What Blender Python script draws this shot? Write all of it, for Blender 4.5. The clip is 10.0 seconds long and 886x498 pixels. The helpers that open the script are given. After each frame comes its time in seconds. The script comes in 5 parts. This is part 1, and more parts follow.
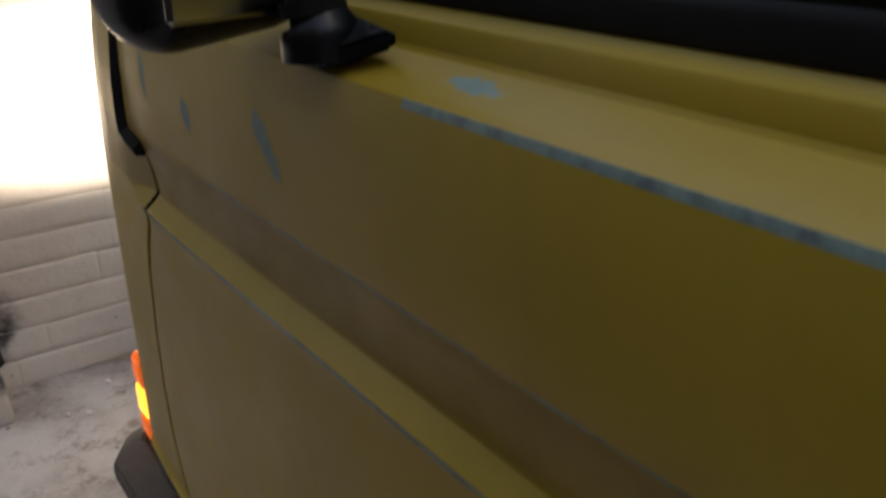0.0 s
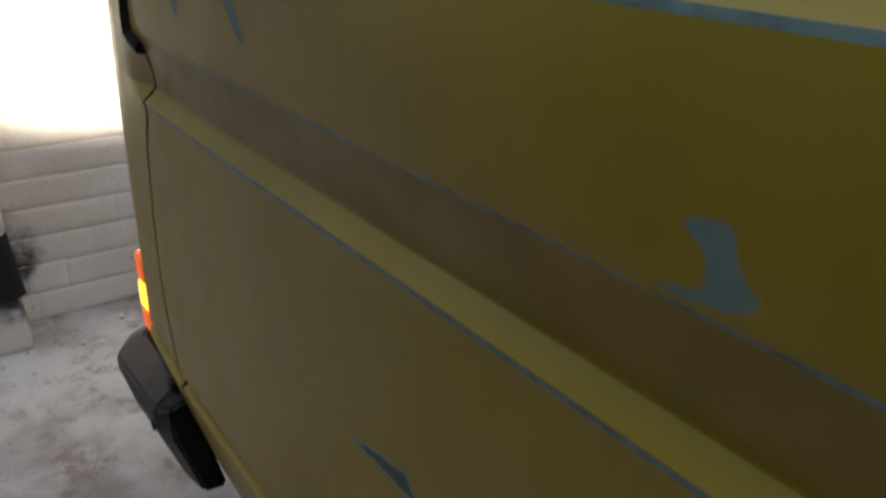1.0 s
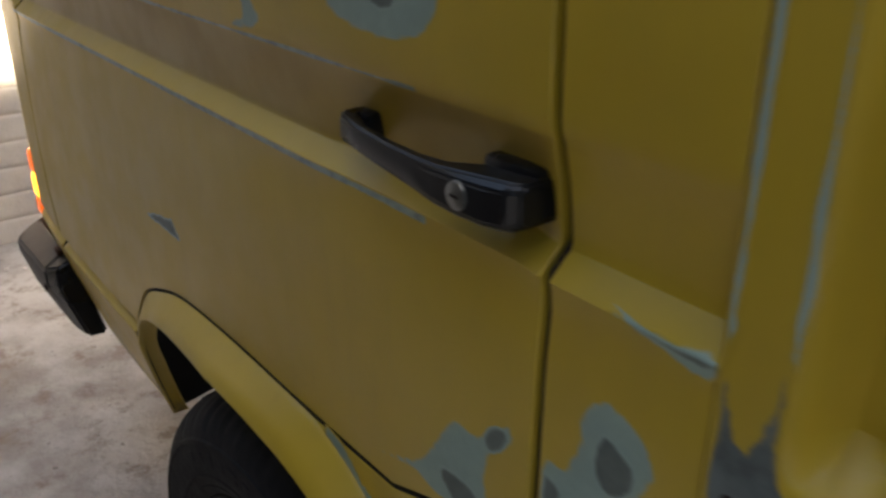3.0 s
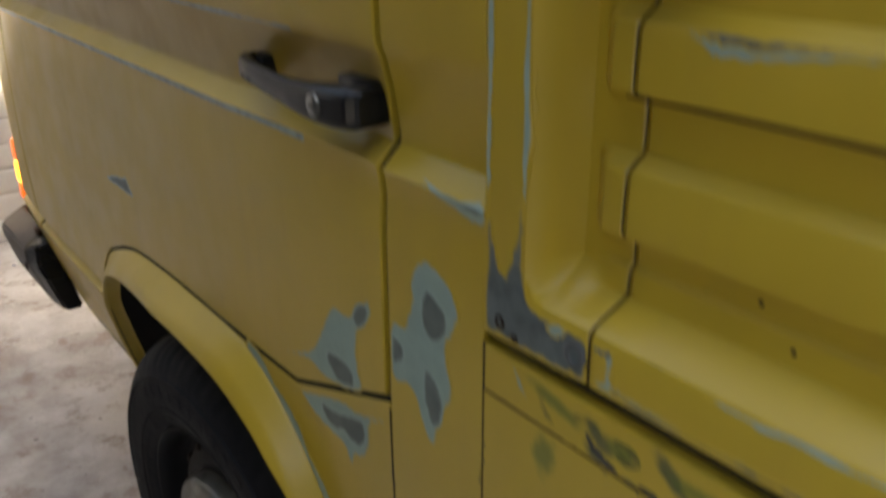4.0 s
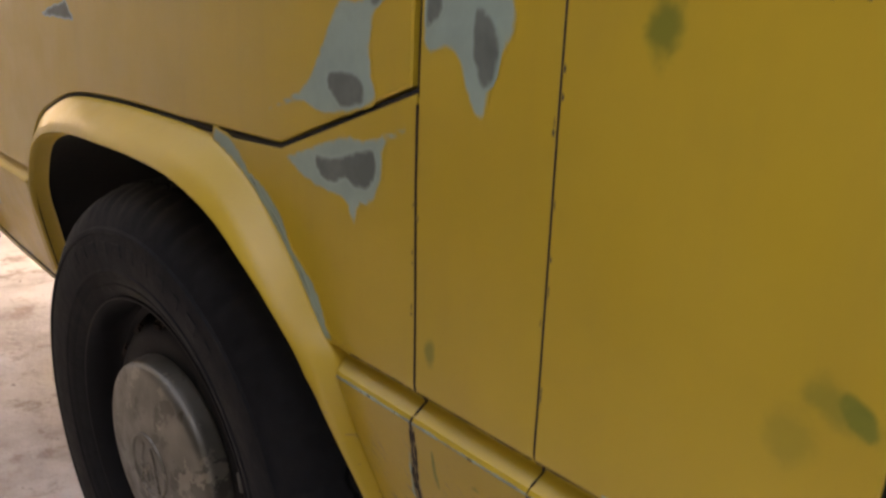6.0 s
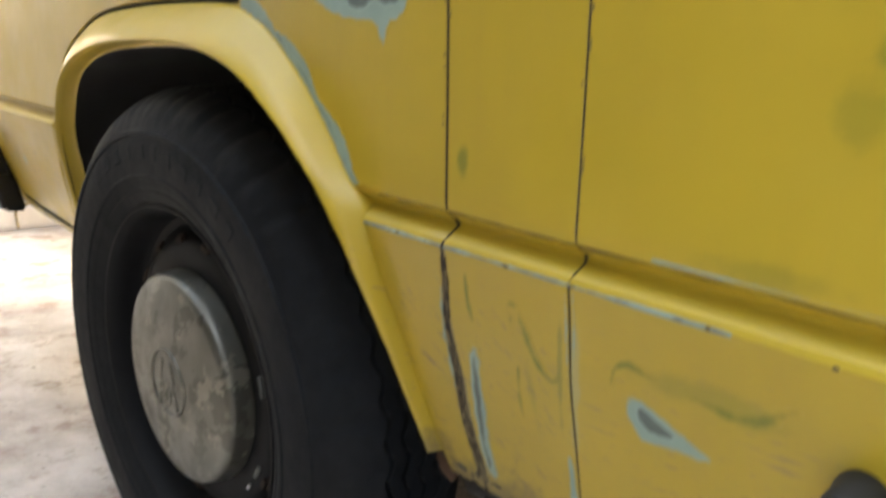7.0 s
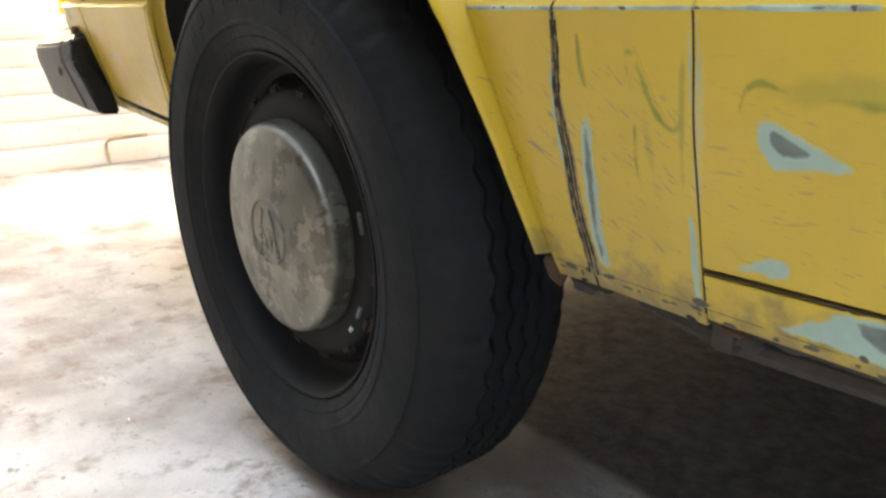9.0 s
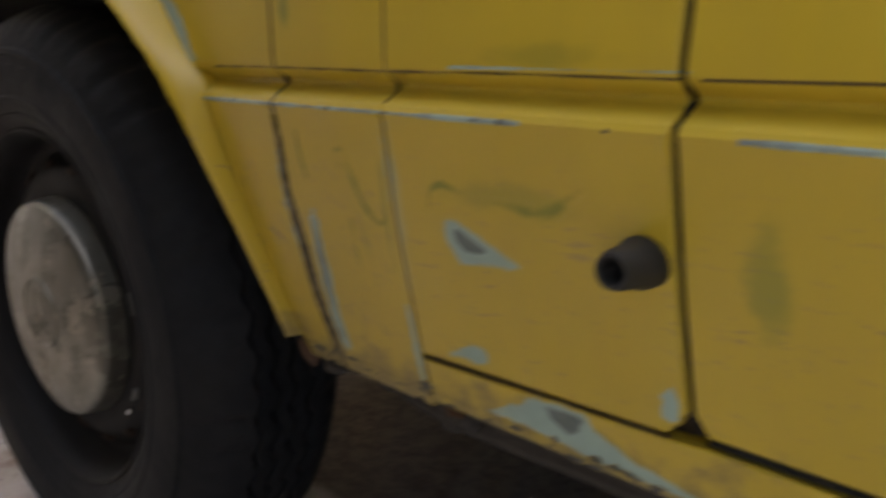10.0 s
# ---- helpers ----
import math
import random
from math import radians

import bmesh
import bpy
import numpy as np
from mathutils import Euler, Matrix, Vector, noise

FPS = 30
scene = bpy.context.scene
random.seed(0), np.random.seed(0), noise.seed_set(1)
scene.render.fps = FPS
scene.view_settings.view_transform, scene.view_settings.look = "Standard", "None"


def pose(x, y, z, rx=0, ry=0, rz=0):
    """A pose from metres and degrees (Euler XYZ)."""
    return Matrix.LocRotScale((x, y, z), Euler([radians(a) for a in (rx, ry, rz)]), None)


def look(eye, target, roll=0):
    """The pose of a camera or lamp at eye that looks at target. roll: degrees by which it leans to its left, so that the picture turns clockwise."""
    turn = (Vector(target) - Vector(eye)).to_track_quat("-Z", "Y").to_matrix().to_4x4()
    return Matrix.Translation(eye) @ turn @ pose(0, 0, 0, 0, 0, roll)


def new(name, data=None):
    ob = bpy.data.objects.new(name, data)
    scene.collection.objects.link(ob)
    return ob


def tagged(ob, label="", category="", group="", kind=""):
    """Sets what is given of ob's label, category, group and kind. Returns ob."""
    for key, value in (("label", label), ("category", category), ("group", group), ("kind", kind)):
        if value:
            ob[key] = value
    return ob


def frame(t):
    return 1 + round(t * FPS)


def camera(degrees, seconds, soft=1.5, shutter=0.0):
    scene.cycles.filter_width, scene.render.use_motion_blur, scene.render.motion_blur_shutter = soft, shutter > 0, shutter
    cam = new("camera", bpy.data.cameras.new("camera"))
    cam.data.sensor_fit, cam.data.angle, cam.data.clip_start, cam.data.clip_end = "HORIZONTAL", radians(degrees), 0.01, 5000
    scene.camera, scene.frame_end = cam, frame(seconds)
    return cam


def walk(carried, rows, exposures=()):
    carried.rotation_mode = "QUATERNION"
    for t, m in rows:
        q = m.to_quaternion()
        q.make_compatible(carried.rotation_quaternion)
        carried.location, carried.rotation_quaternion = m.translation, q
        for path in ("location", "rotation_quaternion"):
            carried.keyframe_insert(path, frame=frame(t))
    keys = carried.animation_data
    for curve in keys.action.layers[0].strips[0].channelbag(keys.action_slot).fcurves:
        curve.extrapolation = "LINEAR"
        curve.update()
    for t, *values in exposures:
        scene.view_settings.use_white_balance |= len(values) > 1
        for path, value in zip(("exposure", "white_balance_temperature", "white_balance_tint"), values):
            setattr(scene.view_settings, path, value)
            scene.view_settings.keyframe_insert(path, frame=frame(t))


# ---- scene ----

# ---------------------------------------------------------------- camera
cam = camera(54.7, 10.0, soft=2.6, shutter=0.5)
PATH = [
    (0, (0.121, -0.251, 1.266), (-1.366, 0.834, 0.485), -0.5),
    (0.5, (0.174, -0.266, 1.225), (-1.33, 0.771, 0.409), -1.5),
    (1, (0.304, -0.282, 1.206), (-1.21, 0.755, 0.411), 0.6),
    (1.5, (0.41, -0.299, 1.166), (-1.115, 0.699, 0.345), 0.8),
    (2, (0.507, -0.305, 1.147), (-0.985, 0.708, 0.283), 1.5),
    (2.5, (0.621, -0.303, 1.138), (-0.838, 0.747, 0.26), 0.9),
    (2.7, (0.681, -0.302, 1.146), (-0.773, 0.77, 0.287), 0.4),
    (3.8, (0.913, -0.315, 1.167), (-0.549, 0.82, 0.408), -0.5),
    (4, (0.941, -0.314, 1.128), (-0.53, 0.799, 0.355), -0.4),
    (4.5, (0.959, -0.356, 1.067), (-0.463, 0.754, 0.204), -0.8),
    (5, (0.905, -0.355, 0.976), (-0.39, 0.929, 0.155), -0.2),
    (5.5, (0.884, -0.344, 0.903), (-0.505, 0.917, 0.209), 0.6),
    (5.7, (0.861, -0.336, 0.876), (-0.539, 0.924, 0.202), 1.7),
    (6.8, (0.859, -0.341, 0.686), (-0.623, 0.928, 0.247), 2.0),
    (7, (0.871, -0.347, 0.663), (-0.616, 0.904, 0.189), 1.7),
    (7.5, (0.871, -0.354, 0.592), (-0.668, 0.817, 0.081), 1.3),
    (8, (0.873, -0.366, 0.56), (-0.676, 0.767, -0.002), -0.6),
    (8.5, (0.871, -0.377, 0.553), (-0.699, 0.726, -0.012), -1.0),
    (9, (0.873, -0.377, 0.543), (-0.698, 0.722, -0.026), -1.1),
    (9.5, (0.89, -0.36, 0.552), (-0.645, 0.813, 0.034), -0.6),
    (10, (0.937, -0.307, 0.57), (-0.469, 1.038, 0.107), -0.2),
]
walk(cam, [(t, look(eye, target, roll)) for t, eye, target, roll in PATH],
     exposures=[(0.0, 0.95, 6900, 8), (0.5, 1.05, 5700, -10), (1.0, 1.05, 6200, 2), (1.5, 1.00, 5500, -10), (2.0, 1.05, 5700, -8), (2.5, 1.35, 6700, 4), (2.7, 1.50, 7000, 7),
                (3.8, 2.00, 7500, 6), (4.5, 2.10, 7600, 4), (5.0, 2.15, 8000, 11), (5.5, 2.42, 9000, 24), (6.4, 2.85, 8200, 10), (7.0, 3.45, 7700, 2), (7.5, 3.94, 7600, 0),
                (8.0, 4.19, 7600, -2), (8.5, 4.30, 7500, -2), (9.0, 3.80, 7600, 1), (9.5, 3.60, 7800, 6), (10.0, 2.60, 8300, 11)])

# ---------------------------------------------------------------- world and sun
world = bpy.data.worlds.new("sky")
scene.world = world
world.use_nodes = True
wn = world.node_tree.nodes
sky = wn.new("ShaderNodeTexSky")
sky.sky_type, sky.sun_disc = "NISHITA", False
SUN_EL, SUN_AZ = radians(62), radians(30)       # azimuth from +y towards +x
sky.sun_elevation, sky.sun_rotation = SUN_EL, SUN_AZ
sky.dust_density = 3.0
wn["Background"].inputs["Strength"].default_value = 0.15
world.node_tree.links.new(sky.outputs[0], wn["Background"].inputs["Color"])
sun = new("sun", bpy.data.lights.new("sun", "SUN"))
sun.data.energy, sun.data.angle, sun.data.color = 4.0, radians(0.6), (1.0, 0.93, 0.82)
sun_way = Vector((math.sin(SUN_AZ) * math.cos(SUN_EL), math.cos(SUN_AZ) * math.cos(SUN_EL), math.sin(SUN_EL)))
sun.matrix_world = look(sun_way * 20, (0, 0, 0))

# the truck's dipped headlamps are on and wash the white wall before it
for lamp_y in (0.34, 1.46):
    beam = new("headlamp_beam", bpy.data.lights.new("headlamp_beam", "SPOT"))
    beam.data.energy, beam.data.color, beam.data.shadow_soft_size = 230, (1.0, 0.84, 0.66), 0.05
    beam.data.spot_size, beam.data.spot_blend = radians(28), 1.0
    beam.matrix_world = look((-1.075, lamp_y, 0.79), (-2.2, lamp_y - 0.04, 0.785))
    beam.scale = (2.0, 1, 1)

# ---------------------------------------------------------------- materials


class Nodes:
    """A small builder for procedural materials."""

    def __init__(self, name, place="Object"):
        self.mat = bpy.data.materials.new(name)
        self.mat.use_nodes = True
        self.tree = self.mat.node_tree
        self.bsdf = self.tree.nodes["Principled BSDF"]
        self.where = self.add("ShaderNodeTexCoord" if place == "Object" else "ShaderNodeNewGeometry").outputs[place]

    def add(self, kind):
        return self.tree.nodes.new(kind)

    def put(self, socket, value):
        if isinstance(value, bpy.types.NodeSocket):
            self.tree.links.new(value, socket)
        elif isinstance(value, tuple) and len(value) == 3 and socket.type == "RGBA":
            socket.default_value = (*value, 1)
        else:
            socket.default_value = value

    def maths(self, op, a, b=0.0, clamp=False):
        n = self.add("ShaderNodeMath")
        n.operation, n.use_clamp = op, clamp
        self.put(n.inputs[0], a), self.put(n.inputs[1], b)
        return n.outputs[0]

    def noise(self, scale, detail=4, rough=0.6, stretch=None, where=None):
        n = self.add("ShaderNodeTexNoise")
        n.inputs["Scale"].default_value, n.inputs["Detail"].default_value, n.inputs["Roughness"].default_value = scale, detail, rough
        v = where or self.where
        if stretch:
            m = self.add("ShaderNodeMapping")
            m.inputs["Scale"].default_value = stretch
            self.put(m.inputs[0], v)
            v = m.outputs[0]
        self.put(n.inputs["Vector"], v)
        return n.outputs["Fac"]

    def ramp(self, fac, lo, hi, a=0.0, b=1.0):
        n = self.add("ShaderNodeMapRange")
        n.interpolation_type = "SMOOTHSTEP"
        for i, v in zip((0, 1, 2, 3, 4), (fac, lo, hi, a, b)):
            self.put(n.inputs[i], v)
        return n.outputs[0]

    def mix(self, fac, a, b):
        n = self.add("ShaderNodeMix")
        n.data_type = "RGBA"
        self.put(n.inputs["Factor"], fac), self.put(n.inputs["A"], a), self.put(n.inputs["B"], b)
        return n.outputs["Result"]

    def axes(self):
        n = self.add("ShaderNodeSeparateXYZ")
        self.put(n.inputs[0], self.where)
        return n.outputs

    def bump(self, height, strength, distance):
        n = self.add("ShaderNodeBump")
        n.inputs["Strength"].default_value, n.inputs["Distance"].default_value = strength, distance
        self.put(n.inputs["Height"], height)
        self.put(self.bsdf.inputs["Normal"], n.outputs[0])

    def done(self, colour, rough, metal=0.0, **more):
        self.put(self.bsdf.inputs["Base Color"], colour)
        self.put(self.bsdf.inputs["Roughness"], rough)
        self.put(self.bsdf.inputs["Metallic"], metal)
        for key, value in more.items():
            self.put(self.bsdf.inputs[key.replace("_", " ")], value)
        return self.mat


PRIMER = (0.330, 0.450, 0.385)


def plain(name, colour, rough, metal=0.0, grain=60, spread=0.25, relief=0.0, dark=0.6, **more):
    """One colour with variation at two scales and a fine relief."""
    n = Nodes(name)
    a, b = n.noise(grain, 5), n.noise(grain / 9, 3)
    f = n.ramp(n.maths("ADD", n.maths("MULTIPLY", a, 0.5), n.maths("MULTIPLY", b, 0.5)), 0.5 - spread, 0.5 + spread)
    low = tuple(c * dark for c in colour)
    if relief:
        n.bump(a, relief, 0.002)
    return n.done(n.mix(f, low, colour), n.ramp(b, 0.3, 0.7, rough * 0.85, min(1, rough * 1.15)), metal, **more)


def yellow_paint(name="yellow_paint", coat=None):
    """Old sanded yellow paint: worn edges along the creases, smears of filler, scratches near the sill.
    coat: (low, high, roughness) of a patch that thins out into the paint where its cover falls off."""
    n = Nodes(name)
    x, y, z = n.axes()
    wob = n.noise(14, 4)
    cloud, fine = n.noise(3.2, 4), n.noise(160, 3)
    col = n.mix(n.ramp(cloud, 0.3, 0.7), (0.490, 0.341, 0.033), (0.573, 0.402, 0.043))
    col = n.mix(n.ramp(n.noise(28, 5, stretch=(1, 1, 0.15)), 0.45, 0.8, 0, 0.25), col, (0.42, 0.28, 0.05))

    def band(height, half, start, stop, cut):
        """Wear along a crease at one height between two stations."""
        off = n.maths("ABSOLUTE", n.maths("SUBTRACT", z, height))
        wide = n.maths("MULTIPLY", n.ramp(n.noise(9, 5, stretch=(1, 0, 0)), cut, cut + 0.25), half)
        line = n.maths("LESS_THAN", off, wide)
        return n.maths("MULTIPLY", line, n.maths("MULTIPLY", n.maths("GREATER_THAN", x, start), n.maths("LESS_THAN", x, stop)))

    for height, half, start, stop, cut in ((0.9450, 0.0030, -0.79, 0.34, 0.25), (1.0300, 0.0022, -0.6, 0.33, 0.33), (1.1585, 0.0026, -0.26, 0.40, 0.10),
                                           (0.5340, 0.0016, 0.37, 0.67, 0.33), (0.5340, 0.0016, 0.78, 1.2, 0.30), (0.5592, 0.0009, 0.62, 0.757, 0.35)):
        col = n.mix(band(height, half, start, stop, cut), col, n.mix(n.ramp(n.noise(55, 4), 0.35, 0.7), PRIMER, (0.175, 0.215, 0.215)))

    # the recess under the waist line is mixed towards a darker brown
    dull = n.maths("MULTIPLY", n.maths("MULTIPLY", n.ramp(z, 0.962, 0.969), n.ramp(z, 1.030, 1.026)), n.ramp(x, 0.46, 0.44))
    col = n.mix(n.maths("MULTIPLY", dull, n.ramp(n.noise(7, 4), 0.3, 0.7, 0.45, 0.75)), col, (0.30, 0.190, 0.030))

    def smear(cx, cz, rx, rz, colour, amount, turn=0.0):
        """A soft stain with a ragged outline."""
        px, pz = n.maths("SUBTRACT", x, cx), n.maths("SUBTRACT", z, cz)
        c, s = math.cos(turn), math.sin(turn)
        u = n.maths("DIVIDE", n.maths("ADD", n.maths("MULTIPLY", px, c), n.maths("MULTIPLY", pz, s)), rx)
        v = n.maths("DIVIDE", n.maths("SUBTRACT", n.maths("MULTIPLY", pz, c), n.maths("MULTIPLY", px, s)), rz)
        d = n.maths("SQRT", n.maths("ADD", n.maths("MULTIPLY", u, u), n.maths("MULTIPLY", v, v)))
        d = n.maths("ADD", d, n.maths("MULTIPLY", n.maths("SUBTRACT", n.noise(45, 3), 0.5), 1.6))
        return n.maths("MULTIPLY", n.ramp(d, 1.1, 0.3), amount), colour

    GREEN, DARK = (0.14, 0.18, 0.03), (0.06, 0.085, 0.05)
    for args in RAIL_STAINS + PANEL_STAINS:
        fac, colour = smear(*args[:4], {"g": GREEN, "d": DARK, "p": PRIMER}[args[4]], args[5], args[6] if len(args) > 6 else 0.0)
        col = n.mix(fac, col, colour)
    # short scratches low on the side: slanting behind the wheel, level further on
    low, rear = n.ramp(z, 0.545, 0.455), n.ramp(x, 0.555, 0.585)
    for lean, scale, where_ in ((0.75, 34, n.maths("SUBTRACT", 1.0, rear)), (0.45, 60, n.maths("SUBTRACT", 1.0, rear)), (-0.06, 30, n.maths("MULTIPLY", rear, 0.5)), (0.12, 62, n.maths("MULTIPLY", rear, 0.6))):
        turned_ = n.add("ShaderNodeMapping")
        turned_.inputs["Rotation"].default_value = (0, lean, 0)
        turned_.inputs["Scale"].default_value = (1, 1, 0.11)
        turned_.vector_type = "TEXTURE"
        n.put(turned_.inputs[0], n.where)
        scr = n.noise(scale, 2, where=turned_.outputs[0])
        col = n.mix(n.maths("MULTIPLY", n.ramp(scr, 0.645, 0.71), n.maths("MULTIPLY", n.maths("MULTIPLY", low, where_), 0.65)), col, (0.16, 0.12, 0.125))
    grime = n.ramp(n.maths("ADD", n.maths("MULTIPLY", z, -9.0), n.maths("MULTIPLY", n.noise(40, 5), 1.3)), -2.8, -2.3)
    col = n.mix(n.maths("MULTIPLY", grime, 0.7), col, (0.13, 0.10, 0.06))
    spots = n.ramp(n.noise(120, 1), 0.79, 0.81)
    col = n.mix(n.maths("MULTIPLY", n.maths("MULTIPLY", spots, n.ramp(z, 0.62, 0.52)), n.ramp(cloud, 0.45, 0.6)), col, (0.12, 0.08, 0.05))
    gloss = n.ramp(wob, 0.3, 0.7, 0.29, 0.41)
    if coat:
        att = n.add("ShaderNodeAttribute")
        att.attribute_name = "cover"
        thin = n.maths("ADD", att.outputs["Fac"], n.maths("MULTIPLY", n.maths("SUBTRACT", n.noise(150, 3), 0.5), 0.55))
        fac = n.ramp(thin, 0.2, 0.85)
        cloudy = n.ramp(n.maths("ADD", n.maths("MULTIPLY", n.noise(48, 5), 0.6), n.maths("MULTIPLY", n.noise(9, 3), 0.4)), 0.36, 0.64)
        if len(coat) > 3:
            col = n.mix(1.0, col, coat[3])
        col = n.mix(fac, col, n.mix(cloudy, coat[0], coat[1]))
        gloss = n.maths("ADD", n.maths("MULTIPLY", gloss, n.maths("SUBTRACT", 1.0, fac)), n.maths("MULTIPLY", fac, coat[2]))
    n.bump(n.maths("ADD", n.maths("MULTIPLY", fine, 0.3), cloud), 0.12, 0.004)
    return n.done(col, gloss, 0.0, Specular_IOR_Level=0.5)


# soft stains: station, height, half length, half height, colour, amount, turn
RAIL_STAINS = [
    (0.635, 0.848, 0.030, 0.006, "g", 0.8, -0.25), (0.672, 0.842, 0.014, 0.008, "d", 0.8, -0.6), (0.690, 0.843, 0.014, 0.008, "g", 0.8, 0.0),
    (0.722, 0.846, 0.016, 0.007, "d", 0.8, -0.7), (0.745, 0.845, 0.030, 0.007, "g", 0.8, 0.0), (0.790, 0.852, 0.020, 0.010, "g", 0.6, 0.0),
    (0.668, 0.831, 0.010, 0.005, "d", 0.9, -0.5), (0.695, 0.826, 0.008, 0.003, "d", 0.9, 0.0), (0.628, 0.805, 0.012, 0.018, "g", 0.8, 0.0),
    (0.650, 0.495, 0.050, 0.010, "g", 0.3, 0.0), (0.525, 0.450, 0.004, 0.030, "g", 0.25, 0.0),
]
PANEL_STAINS = [
    (0.5640, 0.470, 0.0045, 0.060, "p", 0.30, -0.15), (0.5535, 0.475, 0.0025, 0.045, "g", 0.5, -0.15), (0.790, 0.480, 0.012, 0.030, "g", 0.5, 0.0),
    (0.475, 0.590, 0.006, 0.014, "g", 0.7, 0.0), (0.735, 0.660, 0.020, 0.012, "g", 0.5, -0.4), (0.715, 0.640, 0.014, 0.020, "g", 0.3, 0.0),
    (0.800, 0.770, 0.026, 0.028, "d", 0.8, 0.3), (0.826, 0.788, 0.018, 0.005, "d", 0.7, -0.4), (0.800, 0.771, 0.0145, 0.0165, "p", 1.0, 0.0), (0.798, 0.767, 0.005, 0.006, "d", 0.5, 0.0),
    (0.680, 0.565, 0.040, 0.008, "g", 0.3, 0.0), (-0.62, 0.455, 0.012, 0.010, "p", 0.6, 0.0),
]
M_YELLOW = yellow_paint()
M_PRIMER = plain("primer", PRIMER, 0.6, grain=40, dark=0.85)
M_FILLER = plain("bare_metal_and_filler", (0.18, 0.20, 0.175), 0.55, grain=50, dark=0.75)
M_CHIP = plain("chipped_through_paint", (0.055, 0.060, 0.045), 0.7, grain=60)
M_OLIVE = plain("olive_undercoat", (0.13, 0.15, 0.03), 0.6)
# brown for the shade painted under the ribs and for the ledge line
M_CREASE = plain("crease_brown", (0.10, 0.062, 0.016), 0.9, grain=50)
M_MOSS = plain("thin_green_stain", (0.25, 0.24, 0.03), 0.6)
M_ZINC = plain("weathered_grey_steel", (0.17, 0.18, 0.18), 0.5, 0.3, grain=35, dark=0.5, relief=0.2)
M_GAP = plain("dark_cavity", (0.032, 0.018, 0.010), 0.9, grain=30)
M_BLACK = plain("black_plastic", (0.009, 0.010, 0.012), 0.30, grain=120, relief=0.1, Specular_IOR_Level=0.35)
M_GREYPLASTIC = plain("faded_black_plastic", (0.085, 0.072, 0.062), 0.6, grain=40, relief=0.15)
M_RUBBER = plain("tyre_rubber", (0.0135, 0.0148, 0.0172), 0.75, grain=70, relief=0.8, dark=0.5, Specular_IOR_Level=0.22)
M_STOP = plain("worn_black_rubber", (0.022, 0.021, 0.020), 0.6, grain=90, relief=0.4)
M_SEAL = plain("rubber_seal", (0.008, 0.007, 0.006), 0.95, grain=60)
M_RIM = plain("black_painted_steel", (0.010, 0.010, 0.011), 0.6, grain=40, relief=0.2, Specular_IOR_Level=0.2)
n = Nodes("dull_chrome")
big, mid, fine = n.noise(9, 4, 0.5), n.noise(26, 5), n.noise(140, 4)
col = n.mix(n.ramp(big, 0.40, 0.60), (0.155, 0.150, 0.125), (0.215, 0.210, 0.180))
col = n.mix(n.ramp(n.noise(15, 6, 0.65), 0.53, 0.55, 0, 0.75), col, (0.105, 0.098, 0.080))
col = n.mix(n.ramp(n.noise(22, 6, 0.7), 0.575, 0.59, 0, 0.8), col, (0.30, 0.285, 0.235))
n.bump(n.maths("ADD", n.maths("MULTIPLY", big, 2.0), n.maths("MULTIPLY", fine, 0.2)), 0.25, 0.004)
M_CAP = n.done(col, n.ramp(mid, 0.35, 0.65, 0.32, 0.52), 0.7)
M_LOCK = plain("worn_steel", (0.36, 0.37, 0.36), 0.32, 0.9, grain=90, dark=0.6)
M_CHROME = plain("chrome", (0.55, 0.55, 0.55), 0.2, 1.0, grain=60, dark=0.85)
M_UNDER = plain("underbody_coating", (0.010, 0.009, 0.008), 0.85, grain=20, relief=0.5)
M_RAIL = plain("dirty_black_steel", (0.050, 0.040, 0.031), 0.8, grain=45, relief=0.6, dark=0.25)
M_RUST = plain("rust", (0.10, 0.045, 0.018), 0.85, grain=55, relief=0.5, dark=0.35)
M_SEALANT = plain("cracked_sealant", (0.44, 0.34, 0.165), 0.75, grain=170, relief=0.4, dark=0.4, spread=0.14)
M_DARKIN = plain("cab_trim", (0.02, 0.02, 0.02), 0.8, grain=20)
n = Nodes("amber_lens")
M_AMBER = n.done((0.55, 0.12, 0.01), 0.2, 0.0, Transmission_Weight=0.3, Emission_Color=(1.0, 0.17, 0.01), Emission_Strength=0.25)
n = Nodes("lit_bulb_lens")
M_BULB = n.done((0.8, 0.3, 0.03), 0.2, 0.0, Emission_Color=(1.0, 0.42, 0.03), Emission_Strength=1.6)
n = Nodes("lit_headlamp_lens")
M_HEADLAMP = n.done((0.8, 0.78, 0.7), 0.15, 0.0, Emission_Color=(1.0, 0.84, 0.66), Emission_Strength=6.0)
n = Nodes("window_glass")
M_GLASS = n.done((0.75, 0.8, 0.8), 0.03, 0.0, Transmission_Weight=1.0, IOR=1.45)


